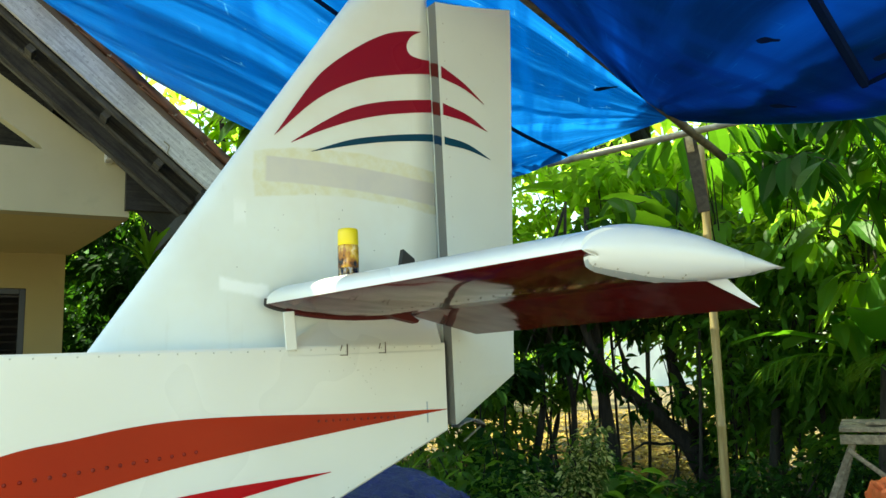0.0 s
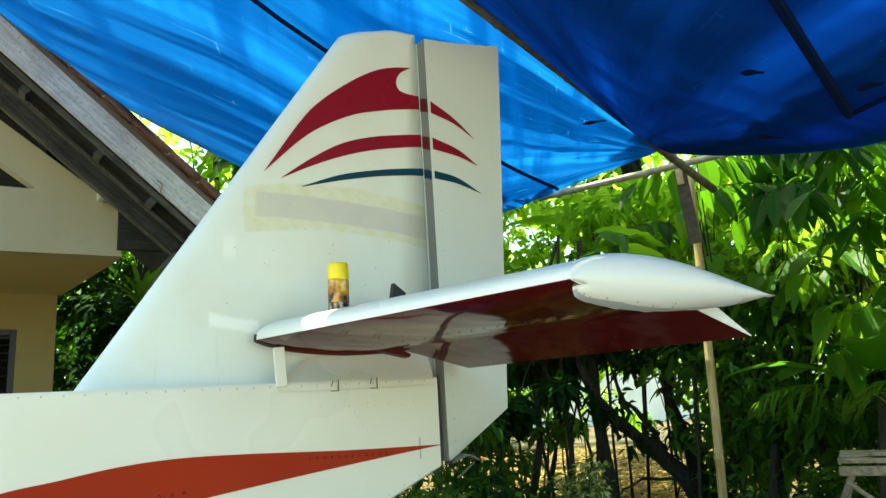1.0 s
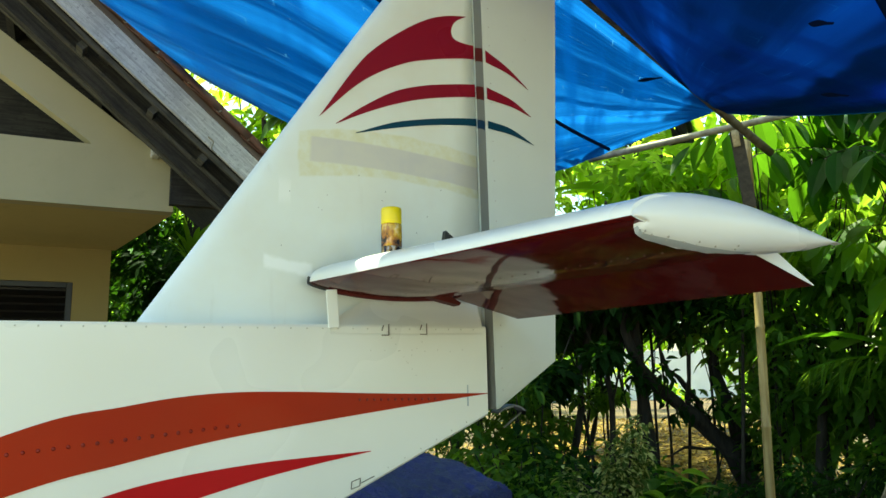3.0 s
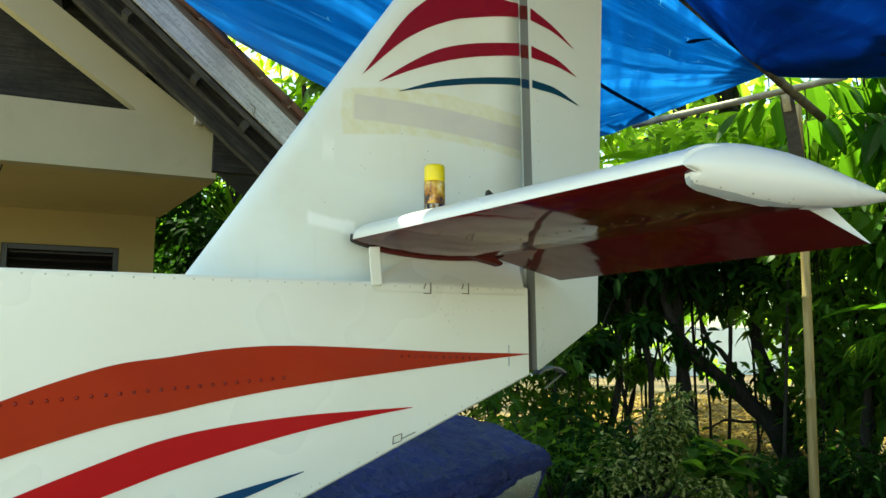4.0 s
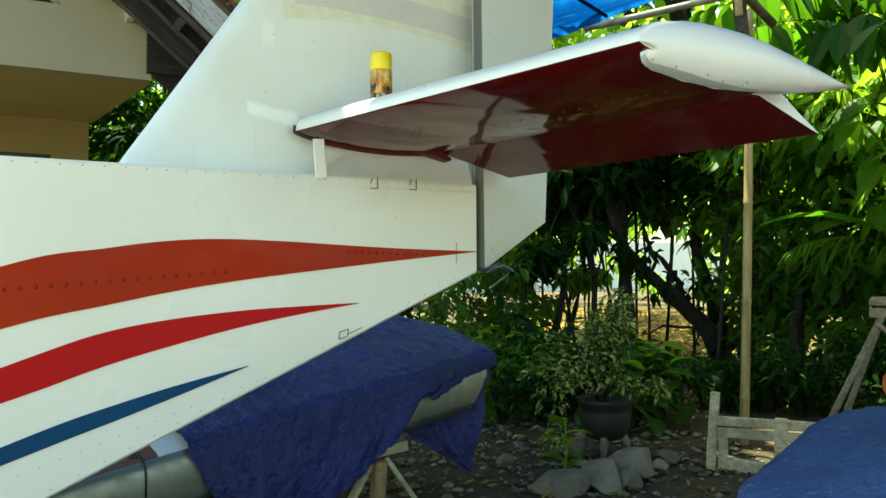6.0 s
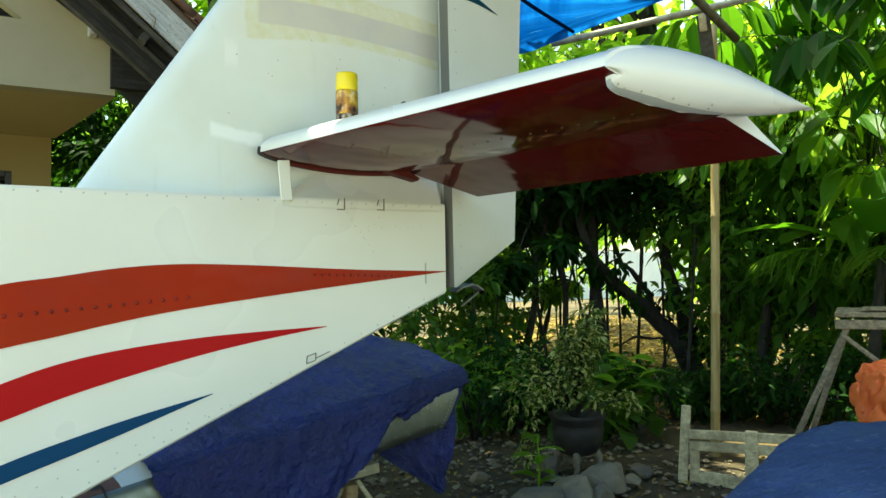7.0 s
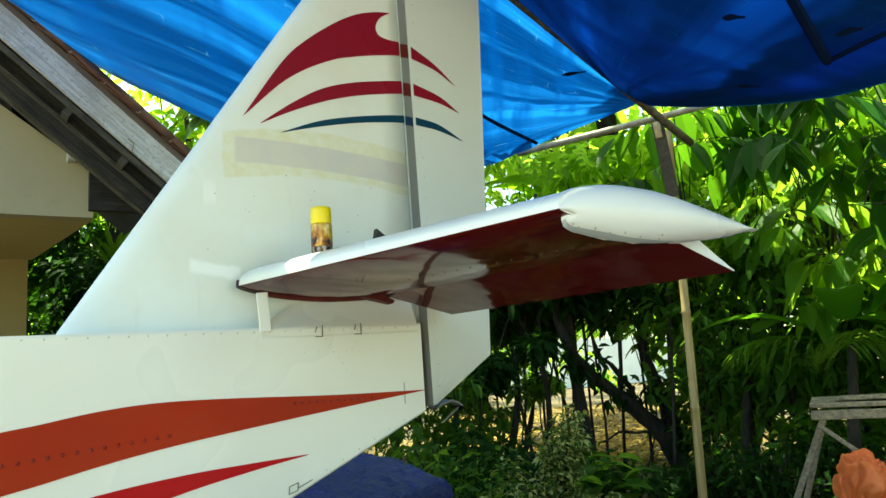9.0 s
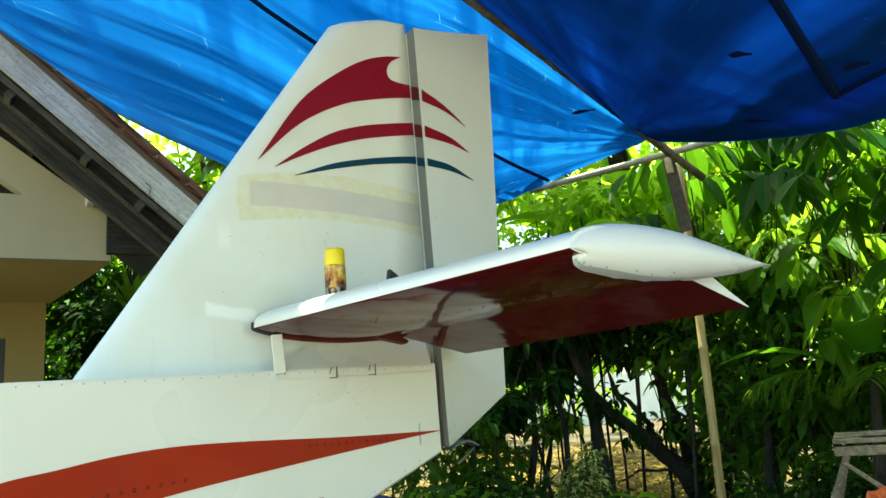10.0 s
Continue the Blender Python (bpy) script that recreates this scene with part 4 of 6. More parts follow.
for s_, d_ in ((0.42, 0.34), (0.95, 0.335), (1.65, 0.345), (2.3, 0.34), (3.1, 0.34)):
    piece("joist_end", *slope_box(s_, s_ + 0.06, d_, d_ + 0.05, 3.78, 3.93), SLOPE_LATH, roof)
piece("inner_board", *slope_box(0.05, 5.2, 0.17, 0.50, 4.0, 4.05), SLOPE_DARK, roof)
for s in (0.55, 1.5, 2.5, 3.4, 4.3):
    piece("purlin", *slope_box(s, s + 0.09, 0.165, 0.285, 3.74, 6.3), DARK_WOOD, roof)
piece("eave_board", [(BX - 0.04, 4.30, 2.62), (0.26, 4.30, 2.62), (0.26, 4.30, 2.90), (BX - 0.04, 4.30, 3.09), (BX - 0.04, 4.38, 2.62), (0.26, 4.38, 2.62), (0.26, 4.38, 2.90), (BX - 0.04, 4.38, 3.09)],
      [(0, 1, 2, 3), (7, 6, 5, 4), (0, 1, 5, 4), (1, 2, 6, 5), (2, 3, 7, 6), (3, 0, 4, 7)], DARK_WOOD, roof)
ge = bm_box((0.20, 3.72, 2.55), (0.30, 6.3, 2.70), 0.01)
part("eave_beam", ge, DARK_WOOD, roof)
tl = bm_box((-0.47, 4.28, 3.03), (-0.40, 4.398, 3.13), 0.01)
part("purlin_end", tl, GREY_WOOD, roof)
# tiles: shallow clay pans, their ends lapping along the verge
TW, TL = 0.22, 0.30
tile_v, tile_f = [], []
for i in range(7):
    a = math.pi * i / 6
    for e in (0, 1):
        tile_v.append((TW * (0.5 - 0.5 * math.cos(a)), e, 0.045 * math.sin(a)))
        tile_v.append((TW * (0.5 - 0.5 * math.cos(a)), e, 0.045 * math.sin(a) - 0.014))
tile_f = []
for i in range(6):
    o = i * 4
    tile_f += [(o, o + 4, o + 6, o + 2), (o + 1, o + 3, o + 7, o + 5), (o, o + 1, o + 5, o + 4), (o + 2, o + 6, o + 7, o + 3)]
tile_f += [(0, 2, 3, 1), (24, 25, 27, 26)]
tv = []
for x, e, z in tile_v:
    tv.append((x, e * (TL + 0.05), z + (0.02 if e == 0 else 0.0)))
tile_mesh = mesh_of("roof_tile", tv, tile_f, CLAY, True)
rt = random.Random(5)
for c in range(2):
    for r in range(17):
        s = 0.02 + r * TL
        x, z = slope(s, 0.045 - 0.006 * rt.random())
        ob = place(new("roof_tile", tile_mesh), roof)
        # local x across the verge (world y), local y up the slope, local z off the roof
        m4 = Matrix(((0, -DX, NXv, x), (1, 0, 0, 3.655 + c * TW + 0.008 * rt.random()), (0, -DZ, NZv, z), (0, 0, 0, 1)))
        ob.matrix_basis = m4 @ Matrix.Rotation(radians(rt.uniform(-1.5, 1.5)), 4, "Z")
rest_v, rest_f = [], []
for c in range(2, 28):
    for r in range(0 if c < 12 else 5, 17):
        s = 0.02 + r * TL
        x, z = slope(s, 0.045)
        o = len(rest_v)
        for lx, ly, lz in tv:
            rest_v.append((x - DX * ly + NXv * lz, 3.655 + c * TW + lx, z - DZ * ly + NZv * lz))
        rest_f += [tuple(i + o for i in q) for q in tile_f[:-2:4]]
tagged(piece("roof_tiles", rest_v, rest_f, CLAY, roof), kind="stuff")
# half-round verge tiles lapping down the slope, with crumbs of mortar between
vt_v, vt_f = [], []
for e, rad in ((0, 0.068), (0.10, 0.068), (0.36, 0.056)):
    for k in range(9):
        a = math.pi * (k / 8 * 1.15 - 0.075)
        vt_v.append((rad * math.cos(a), e, rad * math.sin(a)))
    for k in range(9):
        a = math.pi * (k / 8 * 1.15 - 0.075)
        vt_v.append(((rad - 0.011) * math.cos(a), e, (rad - 0.011) * math.sin(a)))
for i in range(2):
    for k in range(8):
        o = i * 18 + k
        vt_f += [(o, o + 1, o + 19, o + 18), (o + 9, o + 27, o + 28, o + 10)]
    vt_f += [(i * 18, i * 18 + 18, i * 18 + 27, i * 18 + 9), (i * 18 + 8, i * 18 + 17, i * 18 + 35, i * 18 + 26)]
vt_f += [(k, k + 9, k + 10, k + 1) for k in range(8)]
verge_mesh = mesh_of("verge_tile", vt_v, vt_f, CLAY, True)
MORTAR = plaster("mortar_crumb", (0.42, 0.37, 0.32))
for r in range(16):
    s = -0.02 + r * 0.32
    x, z = slope(s, 0.030 + 0.004 * rt.random())
    ob = place(new("verge_tile", verge_mesh), roof)
    m4 = Matrix(((0, -DX, NXv, x), (1, 0, 0, 3.682 + 0.008 * rt.random()), (0, -DZ, NZv, z), (0, 0, 0, 1)))
    ob.matrix_basis = m4 @ Matrix.Rotation(radians(rt.uniform(-2.0, 2.0)), 4, "Z") @ Matrix.Rotation(radians(rt.uniform(0.5, 2.5)), 4, "X")
    cm = bmesh.new()
    bmesh.ops.create_icosphere(cm, subdivisions=2, radius=1)
    for v_ in cm.verts:
        v_.co = v_.co * (1 + 0.4 * noise.noise(v_.co * 1.5 + Vector((r, 0, 0))))
    bmesh.ops.transform(cm, matrix=Matrix.Translation((x, 3.640, z + 0.002)) @ Matrix.Diagonal((0.018, 0.016, 0.014, 1)), verts=cm.verts)
    part("mortar_crumb", cm, MORTAR, roof)
# loose tie wire under the verge
tw = spline([(-0.10, 3.69, 3.06), (-0.06, 3.685, 3.02), (-0.07, 3.68, 2.96), (-0.03, 3.685, 2.92)], 5)
piece("tie_wire", *tube(tw, [0.006] * len(tw), 5), TIE, roof)

# ---- awning: tarpaulins on bamboo ----
BACK = [(-2.2, 4.7, 5.60), (-1.37, 4.4, 4.86), (-0.48, 4.0, 3.85), (0.43, 2.77, 2.89), (1.13, 2.02, 2.28), (1.55, 1.33, 2.33), (1.83, 1.02, 2.42), (2.03, 0.50, 2.485)]
# left points are out of view, set by the light under the awning
FRONT = [(-4.6, 0.5, 4.75), (-3.4, -0.2, 4.15), (-2.2, -0.6, 3.60), (-0.9, -0.65, 3.11), (0.0, -0.23, 2.88), (0.54, -0.065, 2.77), (1.3, 0.18, 2.63), (2.03, 0.43, 2.50)]
bs, fs = spline(BACK, 12), spline(FRONT, 12)


def along(line, u):
    t = u * (len(line) - 1)
    i = min(int(t), len(line) - 2)
    return line[i].lerp(line[i + 1], t - i)


def tarp_pt(u, v):
    p = along(bs, u).lerp(along(fs, u), v)
    span = (along(bs, u) - along(fs, u)).length
    p.z -= 0.045 * span * math.sin(math.pi * v)
    fold = 0.060 * noise.noise((u * 2.2, v * 7, 0.2)) + 0.05 * (0.35 - abs(noise.noise((u * 1.8 + v, v * 15, 3.1)))) + 0.016 * noise.noise((u * 26 + v * 6, v * 4, 5.1))
    p.z += fold * min(1, span) * (0.25 + 0.75 * math.sin(math.pi * min(1, v + 0.12)))
    return p


tv_, tf_ = sheet(150, 70, tarp_pt)
HOLE = Vector((-0.238, -0.312, 1.44))
HOLE = HOLE + sun_from * ((2.87 - HOLE.z) / sun_from.z)      # unseen hole, added to drop one fleck of sun on the tailplane
tf_ = [q_ for q_ in tf_ if (sum((Vector(tv_[i]) for i in q_), Vector()) / 4 - HOLE).length > 0.062]


def with_uv(me, nu, nv, su, sv):
    """UV in metres along and across a sheet of nu by nv cells."""
    lay = me.uv_layers.new(name="grain")
    vi = [0] * len(me.loops)
    me.loops.foreach_get("vertex_index", vi)
    flat = []
    for k in vi:
        flat += [(k // (nv + 1)) / nu * su, (k % (nv + 1)) / nv * sv]
    lay.data.foreach_set("uv", flat)
    return me


tarp = tagged(new("tarpaulin", with_uv(mesh_of("tarpaulin", tv_, tf_, TARP, True), 150, 70, 6.5, 4.5)), "bright blue sunlit tarpaulin stretched as an awning", "tarpaulin")
# EDGE and FRONT2 run on out of view, stretched to shade the ground there
EDGE = [(2.03, 0.43, 2.485), (2.06, 0.36, 2.453), (2.118, 0.024, 2.336), (2.183, -0.384, 2.235), (2.232, -0.659, 2.197), (2.27, -1.25, 2.20), (2.5, -2.4, 2.40), (2.0, -4.2, 2.6)]
FRONT2 = [(2.03, 0.43, 2.49), (1.3, 0.18, 2.625), (0.54, -0.065, 2.765), (0.0, -0.23, 2.875), (-0.45, -0.37, 2.96), (-0.9, -0.50, 3.04), (-1.3, -1.0, 3.08), (-1.2, -3.2, 3.1)]
es, f2 = spline(EDGE, 12), spline(FRONT2, 12)


def tarp2_pt(u, v):
    p = along(f2, u).lerp(along(es, u), v)
    span = (along(f2, u) - along(es, u)).length
    p.z -= 0.05 * span * math.sin(math.pi * v) + 0.006
    p.z += min(1, span) * (0.03 * noise.noise((u * 5, v * 6, 7.2)) + 0.014 * noise.noise((u * 14, v * 9, 2.2))) * (0.2 + math.sin(math.pi * min(1, v + 0.15)))
    return p


tarp2 = tagged(new("tarpaulin", with_uv(mesh_of("tarpaulin", *sheet(80, 60, tarp2_pt), TARP_DARK, True), 80, 60, 4.0, 3.0)), "dark blue doubled tarpaulin sagging from a bamboo beam", "tarpaulin")
place(new("upper_layer", with_uv(mesh_of("upper_layer", *sheet(60, 40, lambda u, v: tarp2_pt(u, v) + Vector((0, 0, 0.035 + 0.03 * math.sin(math.pi * v)))), TARP_DARK, True), 60, 40, 4.0, 3.0)), tarp2)


def patch_pt(u, v):
    v0 = max(0.80, 1.0 - 0.5 * max(0.0, u - 0.08)) - 0.03 + 0.05 * noise.noise((u * 9, 0.4, 2)) + 0.03 * noise.noise((u * 30, 0.4, 2))
    return tarp2_pt(u, min(1.0, v0 + (1 - v0) * v)) + Vector((0, 0, 0.018 + 0.012 * math.sin(math.pi * v)))


patch_v, patch_f = sheet(60, 16, patch_pt)
with_uv(piece("patch", patch_v, patch_f, TARP_DARK, tarp2, "ragged extra layer of sheet", True).data, 60, 16, 4.0, 1.0)
# tears, dark slits in the sheets
RIGHT, AWAY = Vector((0.86, -0.5, 0)), Vector((0.48, 0.84, -0.22))
for c, L, W, tilt, owner in (((1.493, 0.349, 2.542), 0.065, 0.020, 0.10, tarp), ((1.297, -0.725, 2.306), 0.045, 0.022, -0.05, tarp2), ((1.849, -0.37, 2.255), 0.06, 0.018, -0.10, tarp2), ((1.686, -0.927, 2.237), 0.06, 0.03, 0.15, tarp2)):
    ring = []
    for k in range(16):
        a = 2 * math.pi * k / 16
        ring.append(Vector(c) + (RIGHT + Vector((0, 0, tilt))) * L * math.cos(a) + AWAY * W * math.sin(a) * (0.7 + 0.3 * math.cos(3 * a)))
    piece("tear", ring, [tuple(range(16))], SHADE_BLUE, owner, "dark slit torn in the sheet")


def bamboo(name, a, b, r, label, mat=BAMBOO, nodes=0.42, bend=0.01, group="bamboo frame"):
    a, b = Vector(a), Vector(b)
    L = (b - a).length
    n = max(3, int(L / nodes))
    pts, rad = [], []
    for i in range(n * 4 + 1):
        f = i / (n * 4)
        p = a.lerp(b, f) + Vector((bend * math.sin(f * math.pi), bend * math.cos(f * 4), 0))
        w = r * (1 - 0.12 * f)
        if i % 4 == 0 and 0 < i < n * 4:
            for k, g in ((-0.012, 1.0), (-0.004, 1.12), (0.004, 1.12), (0.012, 1.0)):
                pts.append(p + (b - a).normalized() * k)
                rad.append(w * g)
        else:
            pts.append(p)
            rad.append(w)
    return tagged(new(name, mesh_of(name, *tube(pts, rad, 12), mat, True)), label, "bamboo pole", group)


bamboo("bamboo_post", (2.456, 0.70, -0.30), (2.498, 0.66, 2.45), 0.026, "upright yellow bamboo post carrying the awning", BAMBOO, 0.55, 0.006)
bamboo("bamboo_beam", (2.60, 0.575, 2.365), (-0.30, -0.318, 2.895), 0.024, "sloping dark bamboo beam under the tarpaulin", DARK_BAMBOO, 0.5, 0.006)
bamboo("bamboo_beam", (1.895, 1.36, 2.458), (2.33, 0.21, 2.44), 0.021, "thin grey bamboo crosspiece under the tarpaulin edge", OLD_BAMBOO, 0.4, 0.004)
post = thing("awning_post", "weathered board lashed to the bamboo post", "post", at=(2.42, 0.64, 1.9))
bk = bm_bar((2.405, 0.592, 2.02), (2.325, 0.579, 2.46), 0.070, 0.02, 0.004, (0.72, 0.69, 0))
part("board", bk, GREY_BOARD, post, "dark weathered board")
bk = bm_bar((2.312, 0.565, 2.36), (2.290, 0.56, 2.488), 0.04, 0.015, 0.004, (0.72, 0.69, 0))
part("splint", bk, PALE_WOOD, post, "pale split end")
# thin dark tubes under the sheets, for poles above and their shadow
for pts, r, owner in (([(-0.60, 0.22, 2.90), (-0.235, 0.308, 2.765), (-0.082, 0.353, 2.715), (0.55, 0.54, 2.54), (1.212, 0.745, 2.405), (1.752, 1.0, 2.40)], 0.010, tarp),
                      ([(0.60, -1.20, 2.44), (1.021, -1.046, 2.352), (1.395, -0.906, 2.289), (1.832, -0.744, 2.218)], 0.020, tarp2), ([(1.835, -0.74, 2.216), (1.801, -0.913, 2.217), (1.78, -1.15, 2.22)], 0.010, tarp2)):
    line = spline(pts, 6)
    piece("batten", *tube(line, [r] * len(line), 6), SHADE_BLUE, owner, "thin dark batten under the sheet")

# ---- plants ----
CX, CY = -1.0, -2.3


def polar(az, d):
    """A place on the plan, az degrees from +y towards +x as seen from the yard's open side."""
    return CX + d * math.sin(radians(az)), CY + d * math.cos(radians(az))


def leaf_mesh(spots, rows=3, fold=0.25, droop=0.35, taper=0.75):
    """Many leaves: spots of (place, direction, length, width, turn)."""
    verts, faces = [], []
    for p, d, L, W, tw in spots:
        d = d.normalized()
        s = d.cross(Vector((0, 0, 1)))
        if s.length < 0.05:
            s = Vector((1, 0, 0))
        s.normalize()
        n = s.cross(d)
        c, q = math.cos(tw), math.sin(tw)
        s, n = s * c + n * q, n * c - s * q
        o = len(verts)
        for i in range(rows + 1):
            f = i / rows
            w = W * 0.5 * math.sin(math.pi * min(0.97, 0.06 + f * taper + f * f * (0.94 - taper))) ** 0.8
            mid = p + d * (L * f) + Vector((0, 0, -droop * L * f * f))
            up = n * (fold * w)
            verts += [mid + s * w + up, mid, mid - s * w + up]
        for i in range(rows):
            a = o + i * 3
            faces += [(a, a + 1, a + 4, a + 3), (a + 1, a + 2, a + 5, a + 4)]
    return verts, faces


def rand_dir(r, down=0.0):
    a, z = r.uniform(0, 2 * math.pi), r.uniform(-1, 1)
    s = math.sqrt(1 - z * z)
    return Vector((s * math.cos(a), s * math.sin(a), z * 0.6 - down))


def crown_spots(r, clumps, count, L, ratio, down=0.25, jitter=0.35):
    spots = []
    for k in range(count):
        c, rad = clumps[r.randrange(len(clumps))]
        d = rand_dir(r)
        p = Vector(c) + Vector((d.x * rad[0], d.y * rad[1], d.z * 1.5 * rad[2])) * (r.random() ** 0.45)
        l = L * r.uniform(1 - jitter, 1 + jitter)
        ld = d * 0.7 + rand_dir(r, down)
        if ld.length < 0.1:
            ld = Vector((1, 0, -0.2))
        spots.append((p, ld, l, l * ratio * r.uniform(0.8, 1.2), r.uniform(-0.9, 0.9)))
    return spots


def trunk_mesh(r, base, top, rad, limbs=(), lean=0.12, sides=9):
    base, top = Vector(base), Vector(top)
    pts, rr = [], []
    n = 9
    for i in range(n + 1):
        f = i / n
        kink = noise.noise_vector(Vector((base.x * 3.7, base.y * 2.9, f * 4.0))) * min(0.09, lean * 0.3)
        pts.append(base.lerp(top, f) + Vector((lean * math.sin(f * 3.1 + rad * 40), lean * 0.7 * math.sin(f * 4.3), 0)) * f + Vector((kink.x, kink.y, 0)))
        rr.append(rad * (0.95 - 0.6 * f if f > 0.1 else 1.2 - 2.6 * f))
    out = [tube(pts, rr, sides)]
    for f, end in limbs:
        a = pts[int(f * n)]
        e = Vector(end)
        mid = a.lerp(e, 0.5) + Vector((0, 0, 0.12 * (e - a).length))
        lp = spline([a, mid, e], 4)
        out.append(tube(lp, [rad * 0.34 * (1 - 0.75 * k / (len(lp) - 1)) for k in range(len(lp))], 7))
    return join(*out)


def tree(seed, x, y, top, rad, clumps, count, L, ratio, mat, label, name="tree", category="tree", lean=0.12, group="trees behind the awning", down=0.25, droop=0.35, rows=3):
    r = random.Random(seed)
    t = thing(name, label, category, group, at=(x, y, 0))
    limbs = [(r.uniform(0.4, 0.95), c) for c, _ in clumps]
    piece("trunk", *trunk_mesh(r, (x, y, -0.03), top, rad, limbs, lean), BARK, t, "", True)
    piece("crown", *leaf_mesh(crown_spots(r, clumps, count, L, ratio, down), rows, 0.3, droop), mat, t)
    return t


def blobs(r, n, az, d, z, size):
    out = []
    for k in range(n):
        x, y = polar(r.uniform(*az), r.uniform(*d))
        s = r.uniform(*size)
        out.append(((x, y, r.uniform(*z)), (s, s, s * 0.65)))
    return out


rr = random.Random(11)
# slim trees in a row, leaves starting above head height
for k, (az, d, rad) in enumerate(((35.0, 6.6, 0.033), (37.5, 7.0, 0.028), (38.7, 6.7, 0.034), (36.3, 8.4, 0.036), (33.2, 7.5, 0.03), (40.2, 9.2, 0.03), (31.0, 7.8, 0.045), (28.0, 8.2, 0.05))):
    x, y = polar(az, d)
    cl = blobs(rr, 5, (az - 3.5, az + 3.5), (d - 0.5, d + 0.9), (1.54, 2.1), (0.28, 0.45))
    cl += [((x + rr.uniform(-0.3, 0.3), y + rr.uniform(-0.3, 0.3), rr.uniform(0.75, 1.4)), (0.16, 0.16, 0.12)) for q in range(1)]
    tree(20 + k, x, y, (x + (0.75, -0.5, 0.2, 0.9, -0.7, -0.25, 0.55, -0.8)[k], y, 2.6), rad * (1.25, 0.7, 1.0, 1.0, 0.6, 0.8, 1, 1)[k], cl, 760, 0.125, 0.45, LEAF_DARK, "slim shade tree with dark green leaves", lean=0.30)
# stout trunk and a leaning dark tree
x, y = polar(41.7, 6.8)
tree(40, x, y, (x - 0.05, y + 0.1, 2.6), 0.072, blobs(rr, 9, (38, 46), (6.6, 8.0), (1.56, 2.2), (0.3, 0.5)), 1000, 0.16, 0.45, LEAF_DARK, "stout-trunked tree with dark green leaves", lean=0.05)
r = random.Random(41)
t = thing("tree", "leaning dark-barked tree with small leaves", "tree", "trees behind the awning", at=(4.42, 2.5, 0))
lean_line = spline([(4.40, 2.36, -0.05), (4.308, 2.42, 0.09), (4.159, 2.50, 0.405), (3.926, 2.58, 0.66), (3.702, 2.66, 0.86), (3.50, 2.72, 1.04), (3.36, 2.78, 1.30), (3.30, 2.82, 1.7), (3.36, 2.9, 2.2)], 4)
fork_line = spline([(4.24, 2.46, 0.24), (4.30, 2.55, 0.62), (4.20, 2.62, 1.0), (4.22, 2.68, 1.5), (4.38, 2.75, 2.2)], 4)
side_line = spline([(3.98, 2.56, 0.61), (3.86, 2.62, 0.92), (3.62, 2.70, 1.24), (3.58, 2.72, 1.6)], 4)
side_two = spline([(3.80, 2.62, 0.77), (3.74, 2.55, 1.06), (3.80, 2.56, 1.40), (3.72, 2.60, 1.75)], 4)
twig_line = spline([(3.5, 2.62, 0.42), (3.8, 2.60, 0.48), (4.16, 2.52, 0.42)], 4)
piece("trunk", *join(tube(lean_line, [0.118 - 0.092 * (k / (len(lean_line) - 1)) ** 0.7 for k in range(len(lean_line))], 10), tube(fork_line, [0.075 - 0.05 * k / (len(fork_line) - 1) for k in range(len(fork_line))], 9), tube(side_line, [0.030 - 0.018 * k / (len(side_line) - 1) for k in range(len(side_line))], 6), tube(side_two, [0.022 - 0.012 * k / (len(side_two) - 1) for k in range(len(side_two))], 6), tube(twig_line, [0.012] * len(twig_line), 5)), BARK, t, "", True)
for v_ in t.children[0].data.vertices:
    v_.co += 0.03 * noise.noise_vector(v_.co * 6.0) + 0.012 * noise.noise_vector(v_.co * 19.0)
cl = blobs(rr, 10, (41, 51), (6.7, 8.0), (1.45, 2.3), (0.22, 0.42))
spots = crown_spots(r, cl, 1100, 0.12, 0.45)
shoots = []
for q in range(16):
    # leafy water shoots and creepers along the stem
    a = lean_line[int(len(lean_line) * r.uniform(0.12, 0.8))]
    e = a + Vector((r.uniform(-0.25, 0.3), r.uniform(-0.3, 0.05), r.uniform(-0.2, 0.4)))
    shoots.append(tube([a, a.lerp(e, 0.5) + Vector((0, 0, 0.05)), e], [0.008, 0.006, 0.003], 5))
    spots += crown_spots(r, [(tuple(a.lerp(e, 0.75)), (0.11, 0.11, 0.13))], 22, 0.085, 0.42)
piece("shoots", *join(*shoots), BARK, t)
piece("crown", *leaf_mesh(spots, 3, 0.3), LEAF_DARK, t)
# tall trees behind, with sunlit upper leaves
for k, (az, d) in enumerate(((32, 9.5), (37, 9.0), (43, 8.8), (48, 8.6), (53, 8.4), (58, 8.2), (63, 8.0), (68, 8.0), (26, 10.0))):
    x, y = polar(az, d)
    cl = blobs(rr, 10, (az - 4, az + 4), (d - 0.8, d + 1.0), (2.2, 4.6), (0.5, 0.9))
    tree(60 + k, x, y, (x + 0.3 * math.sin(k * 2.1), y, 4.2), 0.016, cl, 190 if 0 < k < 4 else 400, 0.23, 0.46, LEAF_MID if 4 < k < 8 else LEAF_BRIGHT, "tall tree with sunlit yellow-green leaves")
